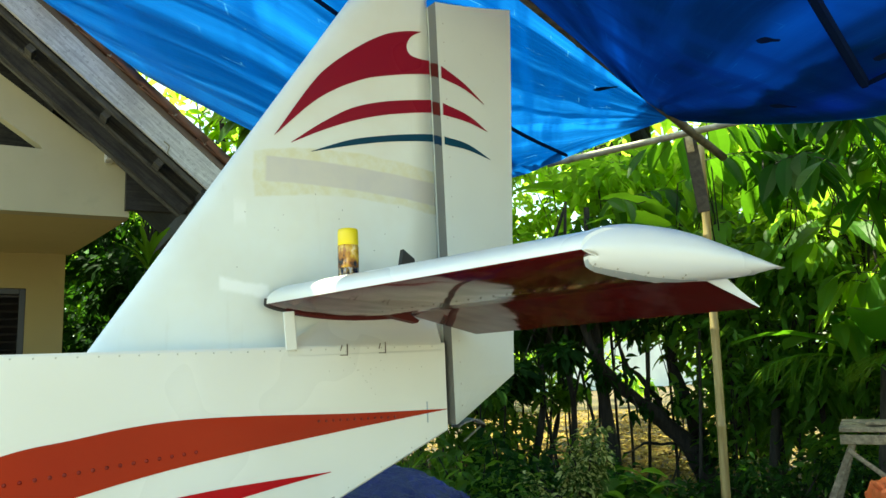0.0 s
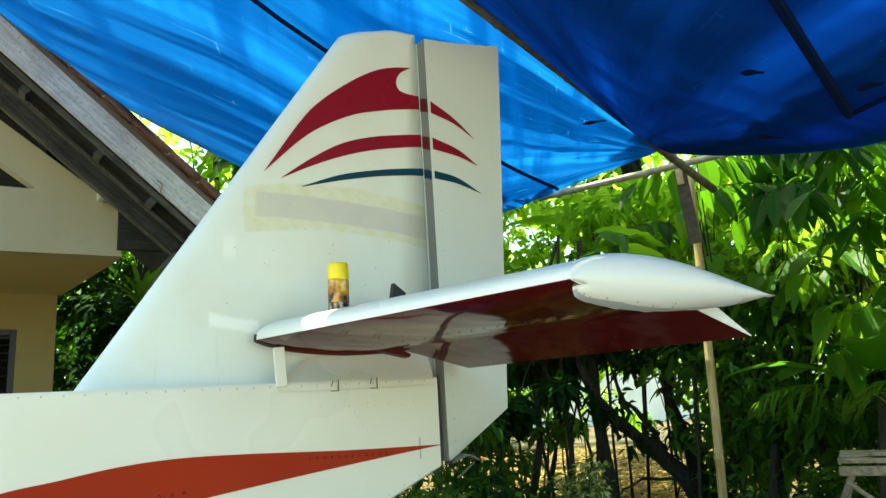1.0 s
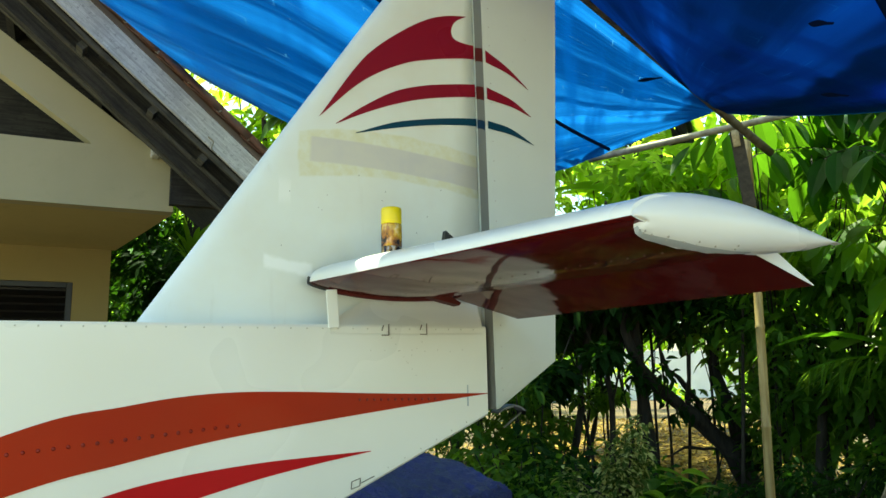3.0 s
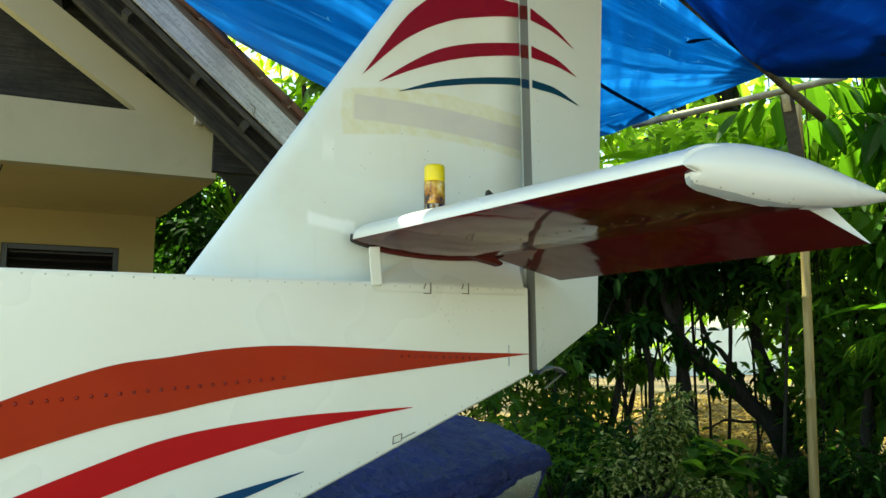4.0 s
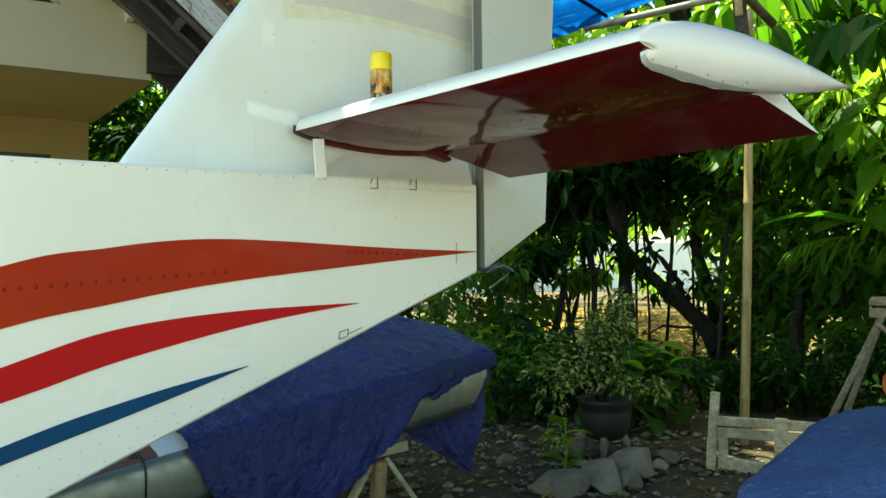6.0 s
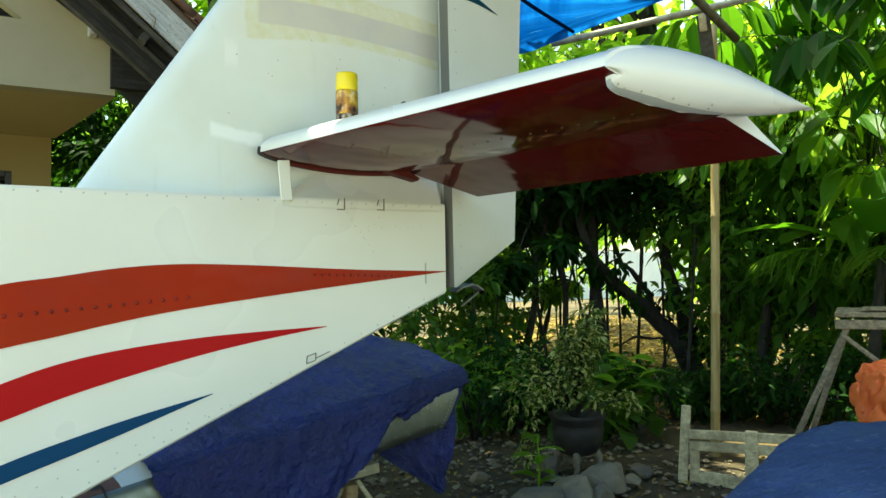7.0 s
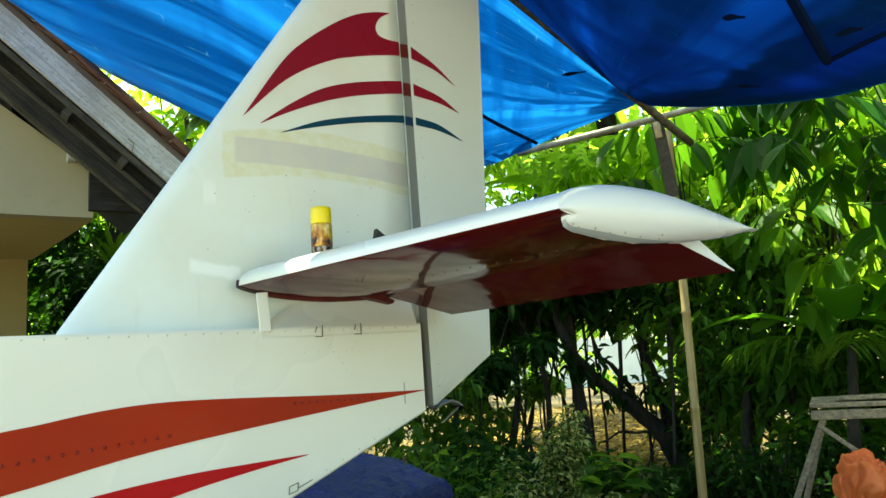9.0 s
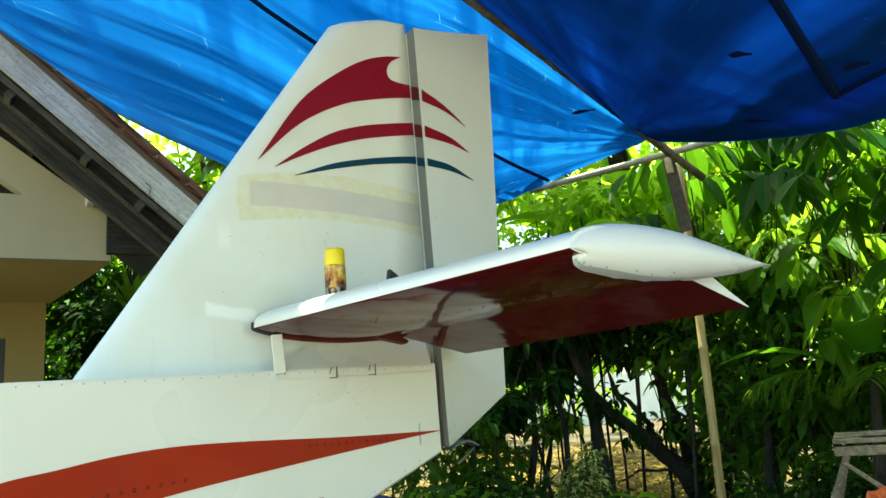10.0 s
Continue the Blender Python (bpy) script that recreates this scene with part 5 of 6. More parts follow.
# dense dark growth at the side
for k, (az, d, z0, z1) in enumerate(((50.5, 7.0, 0.3, 2.0), (53, 6.6, 0.2, 2.1), (56, 6.4, 0.2, 2.2), (60, 6.2, 0.2, 1.3), (64, 6.0, 0.2, 1.2), (69, 6.0, 0.2, 1.4))):
    x, y = polar(az, d)
    cl = blobs(rr, 12, (az - 3, az + 3), (d - 0.5, d + 0.7), (z0, z1), (0.3, 0.6))
    tree(80 + k, x, y, (x, y, 1.9), 0.03, cl, 1700, 0.085 if k % 2 else 0.11, 0.5, LEAF_SHADE if k % 2 else LEAF_MID if k == 4 else LEAF, "dense dark green bushy tree")
# dense trees past the side of the view, added to block light
for k, (az, d) in enumerate(((76, 6.0), (84, 6.2), (93, 6.5), (103, 7.0))):
    x, y = polar(az, d)
    cl = blobs(rr, 14, (az - 5, az + 5), (d - 0.7, d + 0.8), (0.6, 4.6), (0.6, 1.0))
    tree(90 + k, x, y, (x, y, 4.0), 0.09, cl, 1300, 0.26, 0.5, LEAF_DARK, "dense tree added out of view to block side light")
# cocoa and broad-leaved trees: arching twigs with alternate, drooping leaves


def spray_spots(r, base, way, reach, n, L, ratio):
    """One twig: its line and the leaves set alternately along it."""
    way = way.normalized()
    line = [base + way * (reach * f) + Vector((0, 0, -0.28 * reach * f * f)) for f in [i / 8 for i in range(9)]]
    side = way.cross(Vector((0, 0, 1))).normalized()
    spots = []
    for k in range(n):
        f = 0.15 + 0.85 * (k + r.uniform(-0.3, 0.3)) / n
        p = line[min(8, max(0, int(round(f * 8))))]
        d = side * (1 if k % 2 else -1) * r.uniform(0.5, 1.0) + way * r.uniform(0.2, 0.9) + Vector((0, 0, -r.uniform(0.25, 1.5)))
        l = L * r.uniform(0.65, 1.2)
        spots.append((p, d, l, l * ratio * r.uniform(0.85, 1.15), r.uniform(-0.7, 0.7)))
    return line, spots


def spray_tree(seed, az, d, span, z, twigs, L, ratio, mat, label, leaves=7):
    r = random.Random(seed)
    x, y = polar(az, max(6.5, d + 0.5))
    t = thing("tree", label, "tree", "trees behind the awning", at=(x, y, 0))
    top = Vector((x + r.uniform(-0.2, 0.2), y, z[1] - 0.2))
    lx, ly = r.uniform(-0.3, 0.3), r.uniform(0.1, 0.4)
    stem = spline([(x + lx, y + ly, -0.03), (x + 0.7 * lx + 0.10, y + ly * 0.6, 0.6), (x + 0.2 * lx - 0.06, y + ly * 0.4, 1.2), (x + 0.05, y + 0.05, 1.7), tuple(top)], 5)
    tubes, spots = [tube(stem, [0.008 * (1 - 0.6 * i / len(stem)) for i in range(len(stem))], 7)], []
    for k in range(twigs):
        q = polar(az + r.uniform(-span, span), d + r.uniform(-0.35, 0.45))
        e = Vector((q[0], q[1], r.uniform(*z)))
        a = r.uniform(0, 2 * math.pi)
        line, sp = spray_spots(r, e, Vector((math.cos(a), math.sin(a), r.uniform(-0.1, 0.5))), r.uniform(0.3, 0.55), leaves, L, ratio)
        root = stem[min(len(stem) - 1, int(len(stem) * r.uniform(0.6, 1.0)))]
        tubes.append(tube([root, root.lerp(e, 0.5) + Vector((0, 0, 0.12)), e] + line[1:], [0.006, 0.005, 0.004] + [0.003] * 8, 5))
        spots += sp
    piece("trunk", *join(*tubes), BARK, t, "", True)
    piece("crown", *leaf_mesh(spots, 5, 0.28, 0.32, 0.85), mat, t)


for k, (az, d, span, z0, z1, twigs, L, ratio, mat) in enumerate((
        (50.8, 4.9, 2.0, 2.40, 2.75, 5, 0.25, 0.45, LEAF_COCOA), (55.0, 4.7, 2.6, 2.20, 2.95, 13, 0.25, 0.45, LEAF_COCOA),
        (59.5, 4.8, 2.6, 2.10, 3.10, 13, 0.24, 0.45, LEAF_COCOA), (64.0, 4.8, 2.6, 1.70, 3.10, 14, 0.24, 0.45, LEAF_COCOA),
        (57.0, 5.6, 3.2, 1.55, 2.35, 9, 0.24, 0.42, LEAF_MID), (61.0, 5.4, 3.0, 1.25, 2.10, 10, 0.26, 0.42, LEAF_MID),
        (52.5, 6.2, 3.0, 1.75, 2.45, 9, 0.22, 0.42, LEAF_MID), (47.5, 6.3, 2.8, 2.15, 2.75, 7, 0.26, 0.40, LEAF_MID),
        (41.0, 6.6, 3.0, 2.10, 2.65, 8, 0.20, 0.42, LEAF_COCOA))):
    spray_tree(622 + k, az, d, span, (z0, z1), twigs, L, ratio, mat, "cocoa tree with large dark drooping leaves" if mat is LEAF_COCOA else "broad-leaved tree with drooping green leaves")

# sunny middle layer
for k, (az, d) in enumerate(((42, 7.4), (46, 7.2), (50, 7.0), (54, 6.9), (58, 6.8), (62, 6.8), (66, 6.8), (31, 8.4), (35, 8.0), (38.5, 7.8))):
    x, y = polar(az, d)
    cl = blobs(rr, 10, (az - 3, az + 3), (d - 0.5, d + 0.6), (1.9, 3.3), (0.25, 0.5))
    if k % 2 or k < 3 or k > 6:
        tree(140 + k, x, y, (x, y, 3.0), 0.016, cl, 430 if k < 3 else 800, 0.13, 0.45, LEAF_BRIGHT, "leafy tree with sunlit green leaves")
    else:
        tree(140 + k, x, y, (x, y, 3.0), 0.016, cl, 400, 0.19, 0.42, LEAF_MID, "broad-leaved tree with drooping green leaves", down=0.5, droop=0.45, rows=5)
# thin saplings and undergrowth between the trunks
for k, (az, d) in enumerate(((30.5, 6.9), (33.8, 6.4), (36.0, 6.9), (38.2, 7.6), (50.0, 6.6), (26.8, 6.8), (28.4, 6.2), (29.4, 7.2), (31.6, 6.3), (32.4, 7.6), (34.6, 7.4))):
    x, y = polar(az, d)
    cl = blobs(rr, 7, (az - 1.6, az + 1.6), (d - 0.3, d + 0.4), (0.25, 1.25), (0.12, 0.28))
    tree(190 + k, x, y, (x + rr.uniform(-0.2, 0.2), y, 1.3), 0.012, cl, 300, 0.085, 0.42, LEAF_SHADE if k % 2 else LEAF, "thin sapling with sparse small leaves", name="sapling", group="undergrowth", lean=0.2)
# high crowns above view, added to shade the yard's edge
for k, (x, y, cx, cy) in enumerate(((6.4, 3.4, 2.6, 3.9), (1.2, 7.2, 1.6, 5.6), (8.2, 5.2, 6.0, 7.4), (9.8, 6.2, 8.6, 9.8))):
    r = random.Random(500 + k)
    cl = [((cx + r.uniform(-1.6, 1.6), cy + r.uniform(-1.1, 1.1), r.uniform(5.8, 7.6)), (0.8, 0.8, 0.5)) for q in range(16)]
    # extra clumps that keep the sun off the orange sheet
    if k == 0:
        cl += [((1.94, 1.06, 6.2), (0.32, 0.28, 0.2))] * 5
    tree(160 + k, x, y, (cx * 0.6 + x * 0.4, cy * 0.6 + y * 0.4, 6.2), 0.11, cl, 1300 if k < 2 else 520, 0.34, 0.5, LEAF, "tall tree added above view to shade the yard", lean=0.15)

# crown hidden by the tarpaulin, added to shade the ground below
r = random.Random(640)
cl = [((0.80 + 0.11 * q + r.uniform(-0.06, 0.06), 3.46 - 0.18 * q + r.uniform(-0.1, 0.25), 3.45 + r.uniform(-0.1, 0.3)), (0.36, 0.36, 0.18)) for q in range(11)]
tree(170, 0.9, 5.2, (1.0, 4.0, 3.5), 0.06, cl, 2200, 0.20, 0.5, LEAF, "unseen tree added behind the awning to shade the ground", lean=0.1)
r = random.Random(641)
cl = blobs(r, 60, (24, 64), (17.5, 22), (0.7, 3.0), (0.35, 0.7))
tagged(new("hedge", mesh_of("hedge", *leaf_mesh(crown_spots(r, cl, 3600, 0.24, 0.45, 0.2), 2), LEAF_MID)), "sunlit garden growth beyond the trees", "hedge", kind="stuff")

# banana plants


def banana(seed, x, y, h, n, L, W, label="banana plant with broad bright green leaves", az0=None, spread=6.28, mat=LEAF_BANANA):
    r = random.Random(seed)
    t = thing("banana_plant", label, "banana plant", "banana plants", at=(x, y, 0))
    pts = [(x + 0.04 * i, y, h * i / 6) for i in range(7)]
    piece("stem", *tube(pts, [(0.085 - 0.007 * i) * (0.2 if h > 2 else 0.6) for i in range(7)], 10), BARK, t, "brown sheathed stem", True)
    for k in range(n):
        a = (az0 if az0 is not None else 0) + spread * (k + r.uniform(-0.3, 0.3)) / n
        rise = r.uniform(0.5, 1.3)
        d = Vector((math.cos(a), math.sin(a), rise)).normalized()
        l, w = L * r.uniform(0.75, 1.15), W * r.uniform(0.8, 1.15)
        o = Vector(pts[-1])
        side = d.cross(Vector((0, 0, 1))).normalized()
        nn = side.cross(d)
        rows = 14
        v, f = [], []
        for i in range(rows + 1):
            q = i / rows
            hw = w * 0.5 * (math.sin(math.pi * min(1, 0.06 + q * 0.94)) ** 0.55) * (1 + 0.10 * r.uniform(-1, 1))
            mid = o + d * (0.25 + l * q) + Vector((0, 0, -0.42 * l * q * q))
            v += [mid + side * hw + nn * hw * 0.25, mid + side * hw * 0.5 + nn * hw * 0.16, mid, mid - side * hw * 0.5 + nn * hw * 0.16, mid - side * hw + nn * hw * 0.25]
        for i in range(rows):
            for j in range(4):
                b = i * 5 + j
                f.append((b, b + 1, b + 6, b + 5))
        piece("leaf", v, f, mat, t, "", True)
    return t


for k, (az, d, h, n, L, W) in enumerate(((44.0, 7.6, 2.5, 7, 1.5, 0.42), (47.5, 8.2, 2.7, 7, 1.5, 0.42), (40.5, 8.6, 2.7, 6, 1.4, 0.40), (14.5, 9.6, 3.3, 9, 1.2, 0.28), (9.0, 11.0, 3.6, 9, 1.3, 0.30), (18.0, 10.5, 3.2, 8, 1.2, 0.28), (60.0, 6.6, 1.0, 6, 1.3, 0.38), (65.0, 6.0, 0.9, 6, 1.2, 0.38))):
    x, y = polar(az, d)
    banana(200 + k, x, y, h, n, L, W, az0=k * 0.7)

banana(231, *polar(47.4, 6.4), 2.05, 3, 0.95, 0.34, az0=2.2, spread=1.3)
banana(232, 4.0, 1.6, 1.15, 4, 1.1, 0.36, az0=-1.2, spread=2.2, mat=LEAF_MID)
# dark leaf colour stands for shade here, the bright one for sun
banana(233, *polar(58.6, 5.3), 1.10, 6, 0.75, 0.26, "young banana plant with broad dark green leaves", az0=0.4, mat=LEAF_COCOA)
banana(234, *polar(63.0, 5.5), 1.15, 6, 0.80, 0.22, az0=1.1)
banana(235, *polar(66.5, 5.0), 0.80, 6, 0.80, 0.24, "young banana plant with broad dark green leaves", az0=0.2, mat=LEAF_COCOA)

# greenery beyond the house corner
for k, (az, d) in enumerate(((1.5, 11.5), (5.5, 10.8), (10, 10.2), (15, 9.8), (20, 9.4), (24, 9.2), (-3, 12.0))):
    x, y = polar(az, d)
    cl = blobs(rr, 12, (az - 3, az + 3), (d - 0.7, d + 0.8), (0.3, 4.3), (0.4, 0.7))
    tree(120 + k, x, y, (x, y, 3.0), 0.03, cl, 2200, 0.14, 0.5, LEAF_DARK, "leafy green tree behind the house")

for k, (az, d) in enumerate(((8.0, 9.8), (12.5, 9.4), (17.0, 9.0), (21.0, 9.0))):
    x, y = polar(az, d)
    cl = blobs(rr, 10, (az - 3, az + 3), (d - 0.5, d + 0.6), (3.2, 5.2), (0.4, 0.7))
    tree(180 + k, x, y, (x, y, 4.2), 0.06, cl, 900, 0.19, 0.45, LEAF_BRIGHT, "tall tree with sunlit yellow-green leaves")

# strap-leaved plant beside the house corner
r = random.Random(88)
sxp, syp = 0.03, 5.3
st = thing("dracaena", "strap-leaved plant with long pale green leaves", "plant", at=(sxp, syp, 0))
piece("stem", *tube([(sxp, syp, -0.02), (sxp + 0.05, syp, 1.2), (sxp, syp, 2.22)], [0.04, 0.035, 0.03], 8), BARK, st, "", True)
for k in range(22):
    a = 2 * math.pi * k / 22 + r.uniform(-0.2, 0.2)
    piece("leaf", *leaf_mesh([(Vector((sxp, syp, 2.18 + 0.008 * k)), Vector((math.cos(a), math.sin(a), r.uniform(0.9, 3.0))), r.uniform(0.40, 0.62), 0.05, 0.0)], 8, 0.3, 0.35, 0.5), LEAF_BANANA, st)

# low shrubs
for k, (az, d, h, mat) in enumerate(((29.0, 5.6, 0.5, LEAF_SHADE), (31.5, 5.4, 0.55, LEAF_SHADE), (33.5, 5.9, 0.6, LEAF_DARK), (36.5, 5.4, 0.36, LEAF_DARK), (46.5, 5.6, 0.3, LEAF_DARK), (50, 5.7, 0.36, LEAF_DARK), (53, 5.6, 0.45, LEAF_DARK), (57, 5.6, 0.5, LEAF_DARK), (26, 6.2, 0.5, LEAF), (34.6, 5.0, 0.42, LEAF_DARK), (37.5, 5.2, 0.5, LEAF_DARK), (40.5, 5.2, 0.46, LEAF_COCOA), (43.0, 5.3, 0.42, LEAF_DARK), (31.8, 4.8, 0.4, LEAF_SHADE))):
    x, y = polar(az, d)
    r = random.Random(300 + k)
    t = thing("shrub", "low leafy green shrub on the yard's edge", "shrub", "shrubs", at=(x, y, 0))
    stems = []
    for s in range(7):
        e = (x + r.uniform(-0.3, 0.3), y + r.uniform(-0.3, 0.3), h * r.uniform(0.7, 1.1))
        stems.append(tube([(x, y, -0.01), ((x + e[0]) / 2, (y + e[1]) / 2, h * 0.55), e], [0.012, 0.009, 0.004], 5))
    piece("stem", *join(*stems), BARK, t)
    cl = [((x + r.uniform(-0.3, 0.3), y + r.uniform(-0.3, 0.3), h * r.uniform(0.35, 1.0)), (0.2, 0.2, 0.14)) for q in range(9)]
    piece("foliage", *leaf_mesh(crown_spots(r, cl, 330 if k < 4 else 620, (0.10 if k not in (1, 2) else 0.13) if k < 4 else 0.062, 0.45, 0.2), 2), mat, t)

# palm fronds at the side
pal = thing("palm", "small palm with arching feathered fronds", "palm", at=(*polar(62, 6.1), 0))
px0, py0 = polar(62, 6.1)
piece("trunk", *tube([(px0, py0, 0), (px0, py0, 0.5), (px0, py0, 0.9)], [0.06, 0.05, 0.04], 8), BARK, pal)
r = random.Random(77)
for k in range(8):
    a = 2 * math.pi * k / 8 + 0.3
    d = Vector((math.cos(a), math.sin(a), 0.9)).normalized()
    o = Vector((px0, py0, 0.85))
    line = [o + d * (1.5 * f) + Vector((0, 0, -0.75 * f * f)) for f in [i / 16 for i in range(17)]]
    spots = []
    for i in [3 + q * 0.5 for q in range(27)]:
        i0 = int(i)
        t_ = (line[i0] - line[i0 - 1]).normalized()
        s_ = t_.cross(Vector((0, 0, 1))).normalized()
        for sg in (-1, 1):
            spots.append((line[i0].lerp(line[min(16, i0 + 1)], i - i0), s_ * sg + t_ * r.uniform(0.5, 1.1) + Vector((0, 0, r.uniform(-0.4, 0.0))), 0.42 * math.sin(math.pi * (0.2 + 0.75 * i / 17)), 0.016, 0))
    v, f = join(tube(line, [0.009] * 17, 5), leaf_mesh(spots, 4, 0.3, 0.5))
    piece("frond", v, f, LEAF_MID, pal)

# variegated shrub in a footed pot
potx, poty = 1.60, 0.86
pot = thing("potted_shrub", "variegated shrub in a dark footed pot", "potted plant", at=(potx, poty, 0))
piece("pot", *lathe([(0.07, 0.085), (0.10, 0.10), (0.128, 0.16), (0.138, 0.225), (0.128, 0.24), (0.136, 0.25), (0.146, 0.28), (0.152, 0.297), (0.142, 0.302), (0.122, 0.27)], (potx, poty, 0), 28), POT, pot, "dark round planter", True)
for k in range(4):
    a = radians(45 + 90 * k)
    fx, fy = potx + 0.075 * math.cos(a), poty + 0.075 * math.sin(a)
    ca, sa = math.cos(a), math.sin(a)
    piece("foot", *tube([(fx, fy, 0.12), (fx + 0.035 * ca, fy + 0.035 * sa, 0.075), (fx + 0.03 * ca, fy + 0.03 * sa, 0.03), (fx + 0.05 * ca, fy + 0.05 * sa, -0.008)], [0.026, 0.021, 0.016, 0.022], 8), STONE, pot, "", True)
r = random.Random(9)
stems, cl = [], []
for s in range(24):
    a, q = r.uniform(0, 6.28), r.uniform(0.05, 0.34)
    e = (potx + q * math.cos(a), poty + q * math.sin(a) * 0.8, r.uniform(0.46, 0.95) - q * 0.5)
    stems.append(tube([(potx, poty, 0.26), (potx + 0.4 * q * math.cos(a), poty + 0.4 * q * math.sin(a), 0.26 + (e[2] - 0.26) * 0.7), e], [0.010, 0.007, 0.003], 5))
    cl.append((e, (0.075, 0.075, 0.075)))
    cl.append(((e[0] * 0.6 + potx * 0.4, e[1] * 0.6 + poty * 0.4, e[2] * 0.75 + 0.08), (0.08, 0.08, 0.08)))
cl += [((potx - 0.28, poty + 0.05, 0.14), (0.06, 0.06, 0.10)), ((potx - 0.30, poty + 0.08, 0.28), (0.1, 0.1, 0.1)), ((potx - 0.32, poty + 0.1, 0.40), (0.12, 0.1, 0.1))]
piece("stem", *join(*stems), BARK, pot)
piece("foliage", *leaf_mesh(crown_spots(r, cl, 1500, 0.047, 0.48, 0.1), 3), LEAF_VARIEGATED, pot, "small cream-edged leaves")
# young broad-leaved seedling beside it
sx, sy = 1.14, 0.60
seed = thing("seedling", "young plant with broad glossy bright leaves", "plant", at=(sx, sy, 0))
piece("stem", *tube([(sx, sy, -0.01), (sx + 0.01, sy, 0.15), (sx, sy, 0.27)], [0.006, 0.005, 0.003], 5), LEAF_BRIGHT, seed)
piece("foliage", *leaf_mesh([((Vector((sx, sy, 0.05 + 0.032 * k))), Vector((math.cos(k * 2.3), math.sin(k * 2.3), 0.45)), 0.15, 0.065, 0.1) for k in range(8)], 4), LEAF_BRIGHT, seed)
# dark broad leaves at the foot of the trees
x, y = 2.2, 1.3
r = random.Random(13)
tb = thing("taro_plant", "dark broad-leaved plant beside the bamboo post", "plant", at=(x, y, 0))
piece("foliage", *leaf_mesh([(Vector((x + 0.26 * r.uniform(-1, 1), y + 0.2 * r.uniform(-1, 1), r.uniform(0.08, 0.50))), Vector((r.uniform(-1, 1), r.uniform(-1, 0.3), 0.2)), r.uniform(0.15, 0.24), r.uniform(0.10, 0.17), r.uniform(-0.5, 0.5)) for k in range(64)], 4, 0.15, 0.5), LEAF_SHADE, tb)
piece("stem", *join(*[tube([(x, y, -0.01), (x + 0.15 * math.cos(k), y + 0.15 * math.sin(k), 0.28)], [0.008, 0.005], 5) for k in range(8)]), LEAF_DARK, tb)

# ---- yard things ----


def rock(seed, x, y, sx, sy, sz, rot, label="grey angular rock at the edge of the bed"):
    bm = bmesh.new()
    bmesh.ops.create_icosphere(bm, subdivisions=3, radius=1)
    r = random.Random(seed)
    planes = [(Vector((r.gauss(0, 1), r.gauss(0, 1), r.gauss(0, 1))).normalized(), r.uniform(0.40, 0.66)) for _ in range(11)]
    for v in bm.verts:
        for n_, k_ in planes:
            e = v.co.dot(n_) - k_
            if e > 0:
                v.co -= n_ * e
        v.co *= 1 + 0.03 * noise.noise(v.co * 4 + Vector((seed, 0, 0)))
    m4 = Matrix.Translation((x, y, sz * 0.5)) @ Matrix.Rotation(radians(rot), 4, "Z") @ Matrix.Diagonal((sx, sy, sz, 1))
    bmesh.ops.transform(bm, matrix=m4, verts=bm.verts)
    me = bpy.data.meshes.new("rock")
    bm.to_mesh(me)
    bm.free()
    me.materials.append(STONE)
    return tagged(new("rock", me), label, "rock", "rocks by the flower bed")


for k, (x, y, a, b, c, rot) in enumerate(((1.00, 0.46, 0.14, 0.11, 0.10, 20), (1.19, 0.40, 0.11, 0.11, 0.115, -20), (1.44, 0.46, 0.16, 0.12, 0.11, 10), (1.44, 0.90, 0.07, 0.06, 0.075, 0), (1.62, 0.50, 0.09, 0.08, 0.06, 30), (1.02, 0.95, 0.06, 0.05, 0.05, 50), (1.80, 0.62, 0.07, 0.06, 0.06, 15), (1.31, 0.34, 0.07, 0.07, 0.09, 70), (1.36, 0.74, 0.09, 0.06, 0.03, 0))):
    rock(400 + k, x, y, a * 1.25, b * 1.2, c * 0.8, rot)
# small rubble and dry leaves, uncountable
r = random.Random(21)
v, f = [], []
oct_v = [(1, 0, 0), (-1, 0, 0), (0, 1, 0), (0, -1, 0), (0, 0, 1), (0, 0, -1), (0.7, 0.7, 0.3), (-0.7, 0.6, 0.4), (0.6, -0.7, -0.3)]
oct_f = [(0, 6, 4), (6, 2, 4), (2, 7, 4), (7, 1, 4), (1, 3, 4), (3, 8, 4), (8, 0, 4), (0, 2, 6), (2, 1, 7), (2, 0, 5), (1, 2, 5), (3, 1, 5), (8, 3, 5), (0, 8, 5)]
for k in range(2600):
    x, y = r.uniform(-0.5, 2.4), r.uniform(0.0, 2.6)
    s = r.uniform(0.005, 0.026) * (1.5 if r.random() < 0.08 else 0.85)
    o = len(v)
    cz, sz = math.cos(k), math.sin(k)
    e = r.uniform(0.6, 1.4)
    for a, b, c in oct_v:
        v.append((x + s * (a * cz * e - b * sz), y + s * (a * sz * e + b * cz), s * 0.35 + c * s * 0.55))
    f += [tuple(i + o for i in q) for q in oct_f]
tagged(new("rubble", mesh_of("rubble", v, f, RUBBLE)), "scattered small stones and rubble on the earth", "rubble", kind="stuff")
spots = []
for k in range(9000):
    x, y = polar(r.uniform(15, 66), r.uniform(5.6, 13) if k % 12 else r.uniform(3.2, 6))
    a = r.uniform(0, 6.28)
    spots.append((Vector((x, y, 0.008 + r.random() * 0.02)), Vector((math.cos(a), math.sin(a), r.uniform(-0.1, 0.25))), r.uniform(0.06, 0.14) if k % 12 else r.uniform(0.025, 0.06), r.uniform(0.02, 0.05) if k % 12 else 0.018, r.uniform(-0.4, 0.4)))
